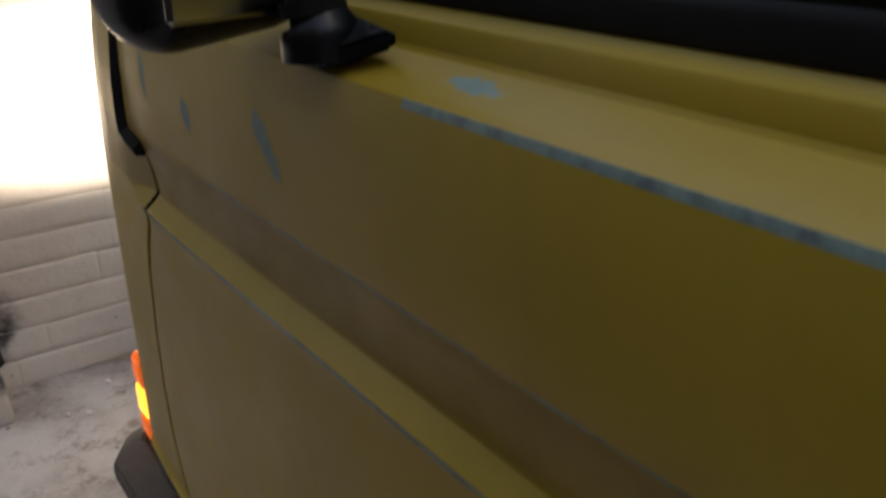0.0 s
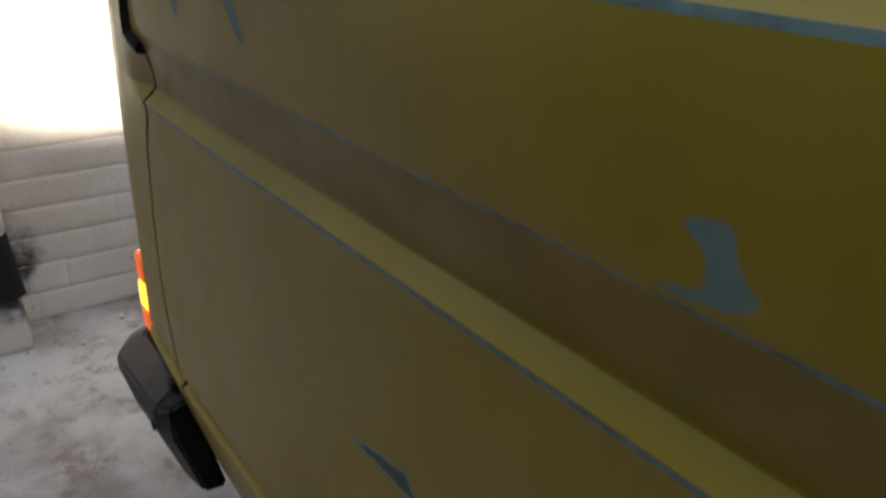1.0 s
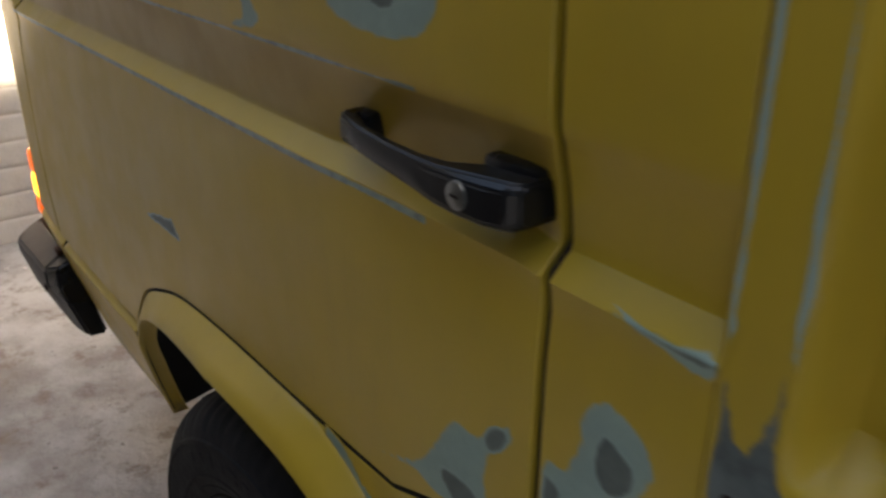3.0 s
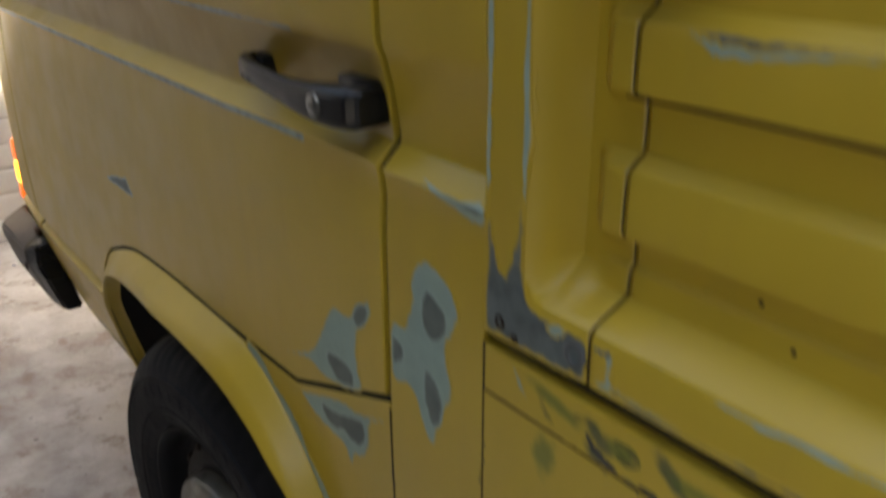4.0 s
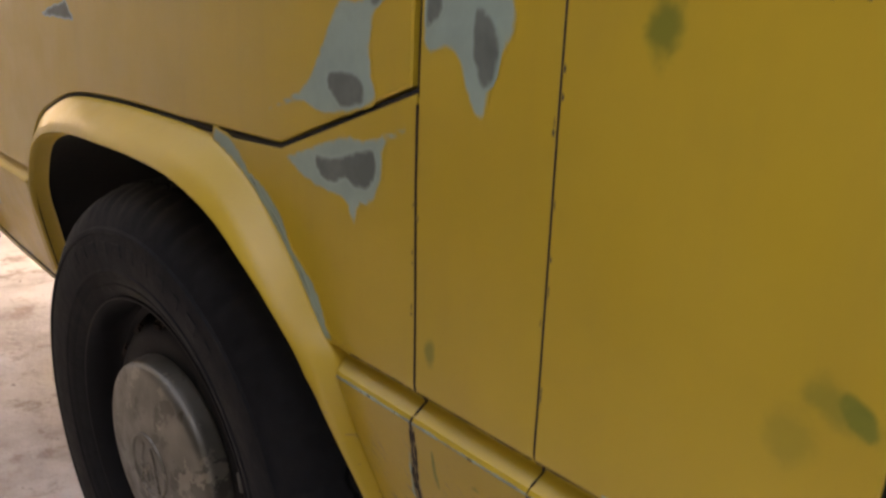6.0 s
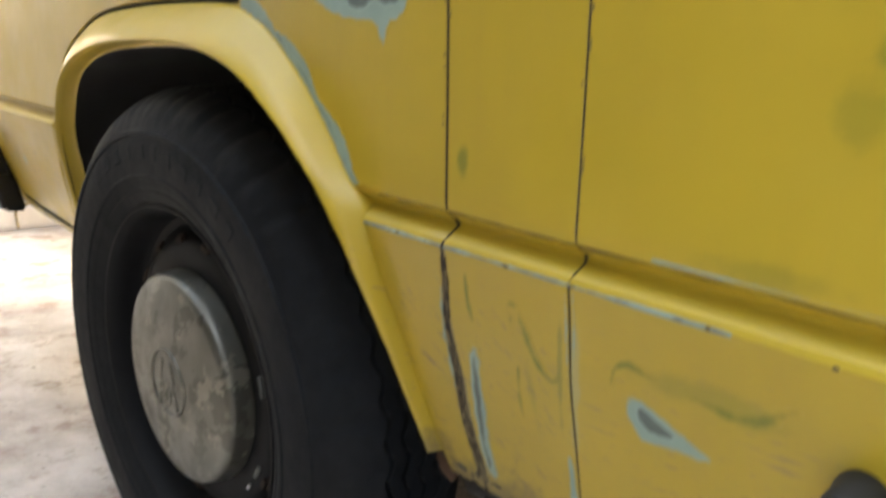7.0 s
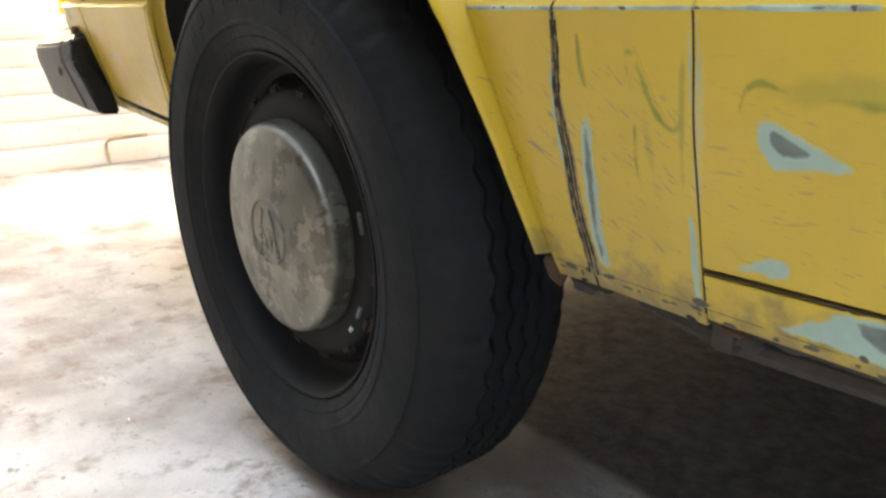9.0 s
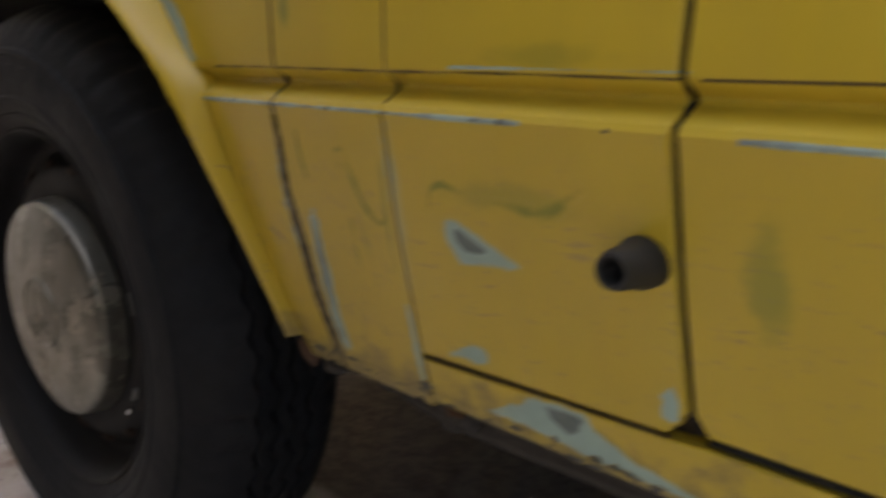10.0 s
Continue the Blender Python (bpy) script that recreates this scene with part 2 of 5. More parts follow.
def floor_material():
    n = Nodes("worn_white_concrete")
    a, b, c = n.noise(1.3, 5), n.noise(6, 6), n.noise(60, 5)
    col = n.mix(n.ramp(n.maths("ADD", n.maths("MULTIPLY", a, 0.6), n.maths("MULTIPLY", b, 0.4)), 0.38, 0.6), (0.27, 0.240, 0.222), (0.57, 0.556, 0.546))
    col = n.mix(n.ramp(n.noise(8, 6, 0.75), 0.50, 0.66, 0, 0.75), col, (0.22, 0.165, 0.13))
    col = n.mix(n.ramp(n.noise(24, 4), 0.66, 0.74, 0, 0.8), col, (0.15, 0.13, 0.12))
    col = n.mix(n.ramp(n.noise(70, 3), 0.66, 0.74, 0, 0.7), col, (0.13, 0.12, 0.11))
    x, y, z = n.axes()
    # the truck's shade is painted dark brown into the floor beneath it
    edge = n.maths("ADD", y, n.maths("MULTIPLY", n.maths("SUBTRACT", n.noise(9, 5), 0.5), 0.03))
    truck_shade = n.maths("MULTIPLY", n.ramp(edge, 0.275, 0.30), n.ramp(n.maths("ADD", x, n.maths("MULTIPLY", n.noise(3, 4), 0.5)), -0.35, 0.15))
    col = n.mix(n.maths("MULTIPLY", truck_shade, 0.9), col, n.mix(n.ramp(n.noise(30, 6, 0.75), 0.35, 0.65), (0.036, 0.029, 0.024), (0.125, 0.098, 0.078)))
    grit = n.noise(260, 3)
    col = n.mix(n.ramp(grit, 0.62, 0.70, 0, 0.5), col, (0.17, 0.14, 0.12))
    n.bump(n.maths("ADD", n.maths("ADD", n.maths("MULTIPLY", c, 0.5), b), n.maths("MULTIPLY", grit, 0.15)), 0.7, 0.014)
    return n.done(col, n.ramp(b, 0.3, 0.7, 0.75, 0.95))


def white_wall_material():
    n = Nodes("white_limewash", "Position")
    a, b, c = n.noise(2.1, 4), n.noise(18, 5), n.noise(120, 4)
    col = n.mix(n.ramp(a, 0.3, 0.7), (0.66, 0.62, 0.60), (0.80, 0.785, 0.77))
    col = n.mix(n.ramp(b, 0.72, 0.80, 0, 0.4), col, (0.40, 0.35, 0.32))
    col = n.mix(n.ramp(n.noise(34, 2), 0.74, 0.77, 0, 0.8), col, (0.16, 0.12, 0.10))
    x, y, z = n.axes()
    u, v = n.maths("DIVIDE", n.maths("ADD", y, 0.085), 0.14), n.maths("DIVIDE", n.maths("SUBTRACT", z, 0.20), 0.14)
    d = n.maths("ADD", n.maths("SQRT", n.maths("ADD", n.maths("MULTIPLY", u, u), n.maths("MULTIPLY", v, v))), n.maths("MULTIPLY", n.maths("SUBTRACT", n.noise(14, 5), 0.5), 1.5))
    col = n.mix(n.ramp(d, 1.1, 0.4, 0, 0.93), col, (0.02, 0.018, 0.017))
    n.bump(n.maths("ADD", n.maths("MULTIPLY", c, 0.3), b), 0.5, 0.008)
    return n.done(col, 0.9)


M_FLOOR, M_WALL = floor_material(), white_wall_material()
M_MORTAR = plain("limewashed_mortar", (0.62, 0.58, 0.55), 0.95, grain=30, relief=0.4, dark=0.75)
M_RENDER = plain("grey_render", (0.22, 0.20, 0.18), 0.95, grain=14, relief=0.3)
# near-black, so the unseen south wall throws little light on the flank
M_DARKWALL = plain("dark_unseen_wall", (0.05, 0.045, 0.04), 0.9, grain=14, relief=0.3)
M_SOOT = plain("soot", (0.012, 0.011, 0.011), 0.95, grain=25)



COAT = {M_PRIMER: yellow_paint("primer_coat", ((0.285, 0.385, 0.335), PRIMER, 0.6)),
        M_FILLER: yellow_paint("sanded_filler", ((0.105, 0.130, 0.115), (0.155, 0.190, 0.168), 0.55, (0.305, 0.415, 0.360))),
        M_ZINC: yellow_paint("bare_grey_steel", ((0.066, 0.082, 0.080), (0.150, 0.182, 0.176), 0.45)),
        M_CHIP: yellow_paint("chipped_paint", ((0.045, 0.045, 0.035), (0.08, 0.08, 0.075), 0.65)),
        M_MOSS: yellow_paint("green_smear", ((0.17, 0.185, 0.022), (0.25, 0.240, 0.028), 0.45)),
        M_OLIVE: yellow_paint("green_undercoat", ((0.050, 0.070, 0.020), (0.105, 0.130, 0.026), 0.5))}

# ---------------------------------------------------------------- helpers for building


def mesh_of(name, verts, faces, mat, smooth=True, angle=35):
    me = bpy.data.meshes.new(name)
    me.from_pydata([tuple(v) for v in verts], [], faces)
    me.materials.append(mat)
    me.update()
    if smooth:
        me.polygons.foreach_set("use_smooth", [True] * len(me.polygons))
        me.set_sharp_from_angle(angle=radians(angle))
    return me


def part(name, me, parent, label="", kind=""):
    ob = new(name, me)
    ob.parent = parent
    return tagged(ob, label=label, kind=kind)


def from_bm(name, bm, mat, smooth=True, angle=35):
    bmesh.ops.recalc_face_normals(bm, faces=bm.faces)
    me = bpy.data.meshes.new(name)
    bm.to_mesh(me)
    bm.free()
    me.materials.append(mat)
    if smooth:
        me.polygons.foreach_set("use_smooth", [True] * len(me.polygons))
        me.set_sharp_from_angle(angle=radians(angle))
    return me


def box(x0, x1, y0, y1, z0, z1, bevel=0.004, segs=2):
    bm = bmesh.new()
    bmesh.ops.create_cube(bm, size=1.0, matrix=Matrix.LocRotScale(((x0 + x1) / 2, (y0 + y1) / 2, (z0 + z1) / 2), None, (x1 - x0, y1 - y0, z1 - z0)))
    if bevel:
        bmesh.ops.bevel(bm, geom=bm.edges[:], offset=bevel, segments=segs, affect="EDGES", profile=0.5)
    return bm


def smooth_line(points, per=6):
    """A Catmull-Rom curve through points of any dimension."""
    pts = [Vector(p) for p in points]
    out = []
    for i in range(len(pts) - 1):
        p0, p1, p2, p3 = pts[max(i - 1, 0)], pts[i], pts[i + 1], pts[min(i + 2, len(pts) - 1)]
        for k in range(per):
            t = k / per
            out.append(0.5 * (2 * p1 + (p2 - p0) * t + (2 * p0 - 5 * p1 + 4 * p2 - p3) * t * t + (3 * p1 - p0 - 3 * p2 + p3) * t ** 3))
    return out + [pts[-1]]


def densify(poly, step):
    out = []
    for a, b in zip(poly, poly[1:] + poly[:1]):
        k = max(1, math.ceil((Vector(b) - Vector(a)).length / step))
        out += [Vector(a).lerp(Vector(b), i / k) for i in range(k)]
    return out


def within(p, poly):
    hit = False
    for a, b in zip(poly, poly[1:] + poly[:1]):
        if (a.y > p.y) != (b.y > p.y) and p.x < (b.x - a.x) * (p.y - a.y) / (b.y - a.y) + a.x:
            hit = not hit
    return hit


def area(poly):
    return 0.5 * sum(a[0] * b[1] - b[0] * a[1] for a, b in zip(poly, poly[1:] + poly[:1]))


def inset(poly, d):
    """The polygon drawn in by d (poly runs anticlockwise)."""
    out = []
    for p, q, r in zip(poly[-1:] + poly[:-1], poly, poly[1:] + poly[:1]):
        u, v = (q - p).normalized(), (r - q).normalized()
        nu, nv = Vector((-u.y, u.x)), Vector((-v.y, v.x))
        m = nu + nv
        if m.length < 1e-4:
            m = nu
        m.normalize()
        out.append(q + m * d / max(0.45, m.dot(nu)))
    return out


def table(z, rows):
    """Eased value from rows of (z, value), highest first."""
    if z >= rows[0][0]:
        return rows[0][1]
    for (z1, y1), (z0, y0) in zip(rows, rows[1:]):
        if z >= z0:
            t = (z - z0) / (z1 - z0)
            return y0 + (y1 - y0) * t
    return rows[-1][1]


SIDE = [(1.60, 0.16), (1.24, 0.064), (1.212, 0.053), (1.2025, 0.048), (1.1990, 0.0445), (1.1955, 0.037), (1.192, 0.0352), (1.1805, 0.0340), (1.1775, 0.0322), (1.1645, 0.006), (1.161, 0.0012), (1.156, -0.0005),
        (1.10, -0.003), (1.040, -0.0015), (1.032, 0.0), (1.027, 0.0026), (1.004, 0.0085), (0.975, 0.0128), (0.9685, 0.0134), (0.9645, 0.0124), (0.9520, -0.0005),
        (0.949, -0.003), (0.942, -0.001), (0.93, 0.0005), (0.90, -0.001), (0.75, -0.001), (0.62, 0.0), (0.562, 0.0), (0.5575, 0.0006), (0.5555, 0.002), (0.5495, 0.0112), (0.5478, 0.0118),
        (0.5462, 0.0112), (0.5380, -0.0010), (0.5345, -0.0026), (0.531, -0.0012), (0.515, 0.003), (0.48, 0.0115), (0.454, 0.019), (0.379, 0.042), (0.345, 0.053), (0.28, 0.075)]
NOSE = [(1.24, 0.034), (1.16, 0.014), (1.08, 0.004), (0.98, 0.0), (0.60, 0.0)]        # before the door the creases run out
Z_LINES = [z for z, _ in SIDE if 0.3 < z < 1.25]


def side(x, z):
    """The outer skin: how far inward from the flank's plane it lies at a station and height."""
    y = table(z, SIDE)
    if x < -0.772 and z > 0.60:
        w = min(1, (-0.772 - x) / 0.05)
        y += (table(z, NOSE) - y) * w * w * (3 - 2 * w)
    if x < -0.62:
        d = -x - 0.62
        y += 0.13 * d * d
        if d > 0.335:
            e = min(d - 0.335, 0.0699)
            y += 0.07 - math.sqrt(0.07 ** 2 - e * e)
    if 0.20 < x < 0.457 and 0.94 < z < 1.03:
        # the dished seat of the door handle
        u = min(1, (x - 0.20) / 0.06) * min(1, max(0, (0.452 - x) / 0.02))
        v = max(0, 1 - abs(z - 0.980) / 0.05)
        y += 0.006 * u * min(1, 1.6 * v)
    return y


def panel(name, outline, mat, parent, gap=0.005, surface=side, step=0.05, deep=0.016, label="", lines=Z_LINES, round_=0.0013):
    """A pressed sheet cut to an outline (x, z) in the skin, with a rounded edge turned inwards."""
    poly = [Vector(p) for p in outline]
    if area(poly) < 0:
        poly.reverse()
    edge = densify(inset(densify(poly, 0.03), gap / 2), 0.012)
    lo, hi = min(p.y for p in edge), max(p.y for p in edge)
    hs = [z for z in lines if lo + 0.003 < z < hi - 0.003]
    cut = []
    for a, b in zip(edge, edge[1:] + edge[:1]):
        cut.append(a)
        cut += [a.lerp(b, (z - a.y) / (b.y - a.y)) for z in sorted(hs, reverse=a.y > b.y) if (a.y - z) * (b.y - z) < -1e-9]
    edge = [p for p, q in zip(cut, cut[1:] + cut[:1]) if (p - q).length > 0.0008]
    inner = inset(edge, round_)
    xs = [p.x for p in inner]
    x0, x1 = min(xs), max(xs)
    pts, joins = list(inner), []
    for z in hs:
        joins.append((len(pts), len(pts) + 1))
        pts += [Vector((x0 - 0.01, z)), Vector((x1 + 0.01, z))]
    zs = sorted(set(hs) | {lo + i * step for i in range(1, int((hi - lo) / step) + 1)})
    k = int((x1 - x0) / step) + 2
    for z in zs:
        row = [Vector((x0 + (x1 - x0) * (i + 0.5) / k, z)) for i in range(k)]
        pts += [p for p in row if min((p - q).length for q in inner) > 0.003]
    from mathutils.geometry import delaunay_2d_cdt
    v2, _, f2, *_ = delaunay_2d_cdt(pts, joins, [list(range(len(inner)))], 1, 1e-5)
    verts = [(p.x, surface(p.x, p.y), p.y) for p in v2]
    faces = []
    for f in f2:
        a, b, c = (v2[i] for i in f[:3])
        if not within((a + b + c) / 3, inner):
            continue
        faces.append(tuple(f) if (b - a).cross(c - a) > 0 else tuple(reversed(f)))
    base = len(verts)
    m = len(edge)
    verts += [(p.x, surface(p.x, p.y), p.y) for p in inner]
    verts += [(p.x, surface(p.x, p.y) + round_ * 0.8, p.y) for p in edge]
    verts += [(p.x, surface(p.x, p.y) + deep, p.y) for p in edge]
    for i in range(m):
        j = (i + 1) % m
        for r in (0, 1):
            a, b = base + r * m, base + (r + 1) * m
            faces.append((a + j, a + i, b + i, b + j))
    me = mesh_of(name, verts, faces, mat)
    bm = bmesh.new()
    bm.from_mesh(me)
    bmesh.ops.remove_doubles(bm, verts=bm.verts, dist=0.00005)
    loose = [v for v in bm.verts if not v.link_faces]
    bmesh.ops.delete(bm, geom=loose, context="VERTS")
    bm.to_mesh(me)
    bm.free()
    me.set_sharp_from_angle(angle=radians(24))
    return part(name, me, parent, label)


def decal(name, outline, mat, parent, lift=0.00016, surface=side, label="", per=5, ragged=0.002, feather=0.0042):
    """A coat of filler or primer lying on the skin: a soft-edged patch with its own small thickness."""
    pts = smooth_line(list(outline) + [outline[0]], per)[:-1]
    rnd = random.Random(len(outline) * 7 + int(outline[0][0] * 1000))
    pts = [p + Vector((rnd.uniform(-1, 1), rnd.uniform(-1, 1))) * ragged * 0.5 for p in pts]
    if area(pts) < 0:
        pts.reverse()
    from mathutils.geometry import delaunay_2d_cdt
    xs, zs = [p.x for p in pts], [p.y for p in pts]
    around = sum((a - b).length for a, b in zip(pts, pts[1:] + pts[:1]))
    fine = max(0.0011, min(0.0045, 0.6 * abs(area(pts)) / around))
    grid = [Vector((x, z)) for x in np.arange(min(xs), max(xs), fine) for z in np.arange(min(zs), max(zs), fine)]
    grid += [Vector((x, z)) for x in np.arange(min(xs), max(xs), 0.012) for z in Z_LINES if min(zs) < z < max(zs)]
    v2, _, f2, *_ = delaunay_2d_cdt(pts + grid, [], [list(range(len(pts)))], 1, 1e-5)
    verts = [(p.x, surface(p.x, p.y) - lift, p.y) for p in v2]
    faces = [tuple(f) if (v2[f[1]] - v2[f[0]]).cross(v2[f[2]] - v2[f[0]]) > 0 else tuple(reversed(f)) for f in f2]
    base, m = len(verts), len(pts)
    verts += [(p.x, surface(p.x, p.y) - lift, p.y) for p in pts] + [(p.x, surface(p.x, p.y) + 0.0004, p.y) for p in pts]
    faces += [(base + (i + 1) % m, base + i, base + m + i, base + m + (i + 1) % m) for i in range(m)]
    me = mesh_of(name, verts, faces, COAT[mat], angle=60)
    rim = densify(pts, 0.002)
    rx, rz = np.array([p.x for p in rim]), np.array([p.y for p in rim])
    far = [math.sqrt(((rx - v[0]) ** 2 + (rz - v[2]) ** 2).min()) for v in verts[:base]]
    feather = min(feather, 0.5 * max(far))
    cover = [min(1.0, d / feather) for d in far] + [0.0] * (2 * m)
    me.attributes.new("cover", "FLOAT", "POINT").data.foreach_set("value", cover)
    return part(name, me, parent, label)


def stroke(points, width, mat, parent, lift=0.00024, name="rubbed_streak"):
    """A soft streak along a line, thinning to its ends."""
    pts = smooth_line(points, 4)
    k = len(pts) - 1
    lo, hi = [], []
    for i, p in enumerate(pts):
        d = (pts[min(i + 1, k)] - pts[max(i - 1, 0)]).normalized()
        w = 0.5 * width * (0.35 + 0.65 * math.sin(math.pi * min(1, max(0.02, i / k))) ** 0.5) * (0.8 + 0.4 * noise.noise(Vector((p.x * 90, 0, p.y * 90))))
        lo.append(p + Vector((-d.y, d.x)) * w)
        hi.append(p - Vector((-d.y, d.x)) * w)
    return decal(name, lo + hi[::-1], mat, parent, lift, per=2, ragged=0.0004, feather=width * 0.48)


def tube(name, points, radius, mat, parent, label="", sides=10):
    """A bar swept along a line."""
    pts = [Vector(p) for p in points]
    verts, faces = [], []
    for i, p in enumerate(pts):
        d = (pts[min(i + 1, len(pts) - 1)] - pts[max(i - 1, 0)]).normalized()
        a = d.orthogonal().normalized()
        b = d.cross(a)
        r = radius[i] if isinstance(radius, (list, tuple)) else radius
        verts += [p + r * (math.cos(2 * math.pi * k / sides) * a + math.sin(2 * math.pi * k / sides) * b) for k in range(sides)]
    for i in range(len(pts) - 1):
        faces += [(i * sides + k, i * sides + (k + 1) % sides, (i + 1) * sides + (k + 1) % sides, (i + 1) * sides + k) for k in range(sides)]
    faces += [tuple(reversed(range(sides))), tuple(range((len(pts) - 1) * sides, len(pts) * sides))]
    bm = bmesh.new()
    me = mesh_of(name, verts, faces, mat)
    bm.from_mesh(me)
    bmesh.ops.recalc_face_normals(bm, faces=bm.faces)
    bm.to_mesh(me)
    bm.free()
    return part(name, me, parent, label)


def turned(name, profile, mat, parent, at, label="", sides=64, wobble=None):
    """A body of revolution about the y axis through at: profile of (radius, y)."""
    verts, faces = [], []
    for r, y in profile:
        for k in range(sides):
            a = 2 * math.pi * k / sides
            rr = r + (wobble(a, r, y) if wobble else 0)
            verts.append((at[0] + rr * math.cos(a), at[1] + y, at[2] + rr * math.sin(a)))
    for i in range(len(profile) - 1):
        faces += [(i * sides + k, i * sides + (k + 1) % sides, (i + 1) * sides + (k + 1) % sides, (i + 1) * sides + k) for k in range(sides)]
    bm = bmesh.new()
    me = mesh_of(name, verts, faces, mat)
    bm.from_mesh(me)
    bmesh.ops.remove_doubles(bm, verts=bm.verts, dist=0.00001)
    bmesh.ops.recalc_face_normals(bm, faces=bm.faces)
    bm.to_mesh(me)
    bm.free()
    return part(name, me, parent, label)


# ---------------------------------------------------------------- the ground and the walls
def ground():
    bm = bmesh.new()
    bmesh.ops.create_grid(bm, x_segments=90, y_segments=70, size=0.5, matrix=Matrix.Diagonal((9.5, 7.0, 1, 1)) @ Matrix.Translation((0.17, 0.02, 0)))
    for v in bm.verts:
        v.co.z = 0.006 * noise.noise(v.co * 2.3) + 0.003 * noise.noise(v.co * 7) - 0.002
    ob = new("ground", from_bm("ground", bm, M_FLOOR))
    tagged(ob, "pale worn concrete yard floor with brown stains", "floor", kind="structure")
    bm = bmesh.new()
    bmesh.ops.create_grid(bm, x_segments=1, y_segments=1, size=400, matrix=Matrix.Translation((0, 0, -0.03)))
    tagged(new("ground_beyond", from_bm("ground_beyond", bm, M_RENDER)), "grey ground beyond the yard", "ground", kind="structure")


WALL_X = -2.21


def front_wall():
    """Painted block wall: each block a piece of its own, proud of its mortar bed."""
    wall = new("wall_west", from_bm("wall_west", box(WALL_X - 0.25, WALL_X - 0.0045, -2.2, 2.25, -0.03, 2.6, 0), M_MORTAR, smooth=False))
    tagged(wall, "whitewashed block wall with uneven courses", "wall", kind="structure")
    rnd = random.Random(4)
    kinds = []
    ys = [-0.5, -0.496, -0.47] + [-0.4 + 0.1 * i for i in range(9)] + [0.47, 0.496, 0.5]
    zs = [-0.5, -0.485, -0.45, -0.37, -0.2, 0.0, 0.2, 0.37, 0.45, 0.485, 0.5]
    for k in range(14):
        def depth(y, z):
            ends = max(0, (abs(y) - 0.47) / 0.03)
            lips = max(0, (abs(z) - 0.37) / 0.13)
            return 0.0014 * noise.noise(Vector((k * 3.1, y * 6, z * 2.2))) - 0.0012 * ends ** 2 - 0.0042 * lips ** 2.2
        def height(y, z):
            return z + 0.035 * noise.noise(Vector((k * 5.7, y * 3.5, 9 if z > 0 else 4))) * min(1, abs(z) * 2.2)
        verts = [(depth(y, z), y, height(y, z)) for y in ys for z in zs]
        c, r = len(ys), len(zs)
        faces = [(i * r + j, (i + 1) * r + j, (i + 1) * r + j + 1, i * r + j + 1) for i in range(c - 1) for j in range(r - 1)]
        rim = [i * r for i in range(c)] + [(c - 1) * r + j for j in range(1, r)] + [i * r + r - 1 for i in range(c - 2, -1, -1)] + [j for j in range(r - 2, 0, -1)]
        base, m = len(verts), len(rim)
        verts += [(-0.02, verts[i][1], verts[i][2]) for i in rim]
        faces += [(rim[i], base + i, base + (i + 1) % m, rim[(i + 1) % m]) for i in range(m)]
        kinds.append(mesh_of("block", verts, faces, M_WALL, angle=70))
    course, z = 0.0865, -0.005
    row = 0
    while z < 1.5:
        y = -1.25 - rnd.uniform(0, 0.3)
        while y < 1.75:
            w = rnd.choice((0.30, 0.33, 0.36, 0.40))
            b = new("block", kinds[rnd.randrange(14)])
            b.parent = wall
            b.matrix_basis = Matrix.LocRotScale((WALL_X + rnd.uniform(-0.0012, 0.0012), y + w / 2, z + course / 2), None, (1, w - 0.0008, course - 0.0035))
            y += w
        z += course
        row += 1
    bm = box(WALL_X - 0.012, WALL_X - 0.001, -2.2, 2.25, z, 2.6, 0)
    part("render_coat", from_bm("render_coat", bm, M_WALL, smooth=False), wall)
    return wall


def pier():
    """Low whitewashed pier at the foot of the wall with a sooty niche over it."""
    bm = box(WALL_X - 0.0, WALL_X + 0.17, -0.42, -0.045, -0.01, 0.115, 0.02, 3)
    bmesh.ops.subdivide_edges(bm, edges=bm.edges[:], cuts=2)
    for v in bm.verts:
        v.co += Vector((noise.noise(v.co * 14), noise.noise(v.co * 14 + Vector((5, 0, 0))), noise.noise(v.co * 14 + Vector((0, 7, 0))))) * 0.008
    tagged(new("block_plinth", from_bm("block_plinth", bm, M_WALL)), "rough whitewashed plinth at the foot of the wall", "plinth")
    pipe = new("drain_pipe", None)
    tagged(pipe, "white painted downpipe against the wall", "pipe")
    tube("pipe_body", [(WALL_X + 0.07, -0.10, z) for z in (0.30, 0.9, 1.5, 2.4)], 0.05, M_WALL, pipe, sides=20)
    tube("pipe_shoe", [(WALL_X + 0.07, -0.097, 0.31), (WALL_X + 0.075, -0.088, 0.24), (WALL_X + 0.09, -0.075, 0.13)], [0.05, 0.047, 0.045], M_SOOT, pipe, "soot-black open end of the pipe", sides=20)


def other_walls():
    # unseen walls added to block sky and sun; the south one darkens the flank
    for name, b, label in (("wall_south", (-1.5, 1.2, -1.25, -1.05, -0.03, 3.0), "unseen dark wall added to keep side light off the flank"),
                           ("wall_east", (6.0, 6.2, -6.0, 6.0, -0.03, 7.6), "unseen tall wall added to block light from behind the truck"),
                           ("wall_north", (-2.5, 6.2, 2.25, 2.45, -0.03, 9.0), "unseen tall wall added to keep the sun off the yard")):
        tagged(new(name, from_bm(name, box(*b, 0), M_DARKWALL if name == "wall_south" else M_RENDER, smooth=False)), label, "wall", kind="structure")


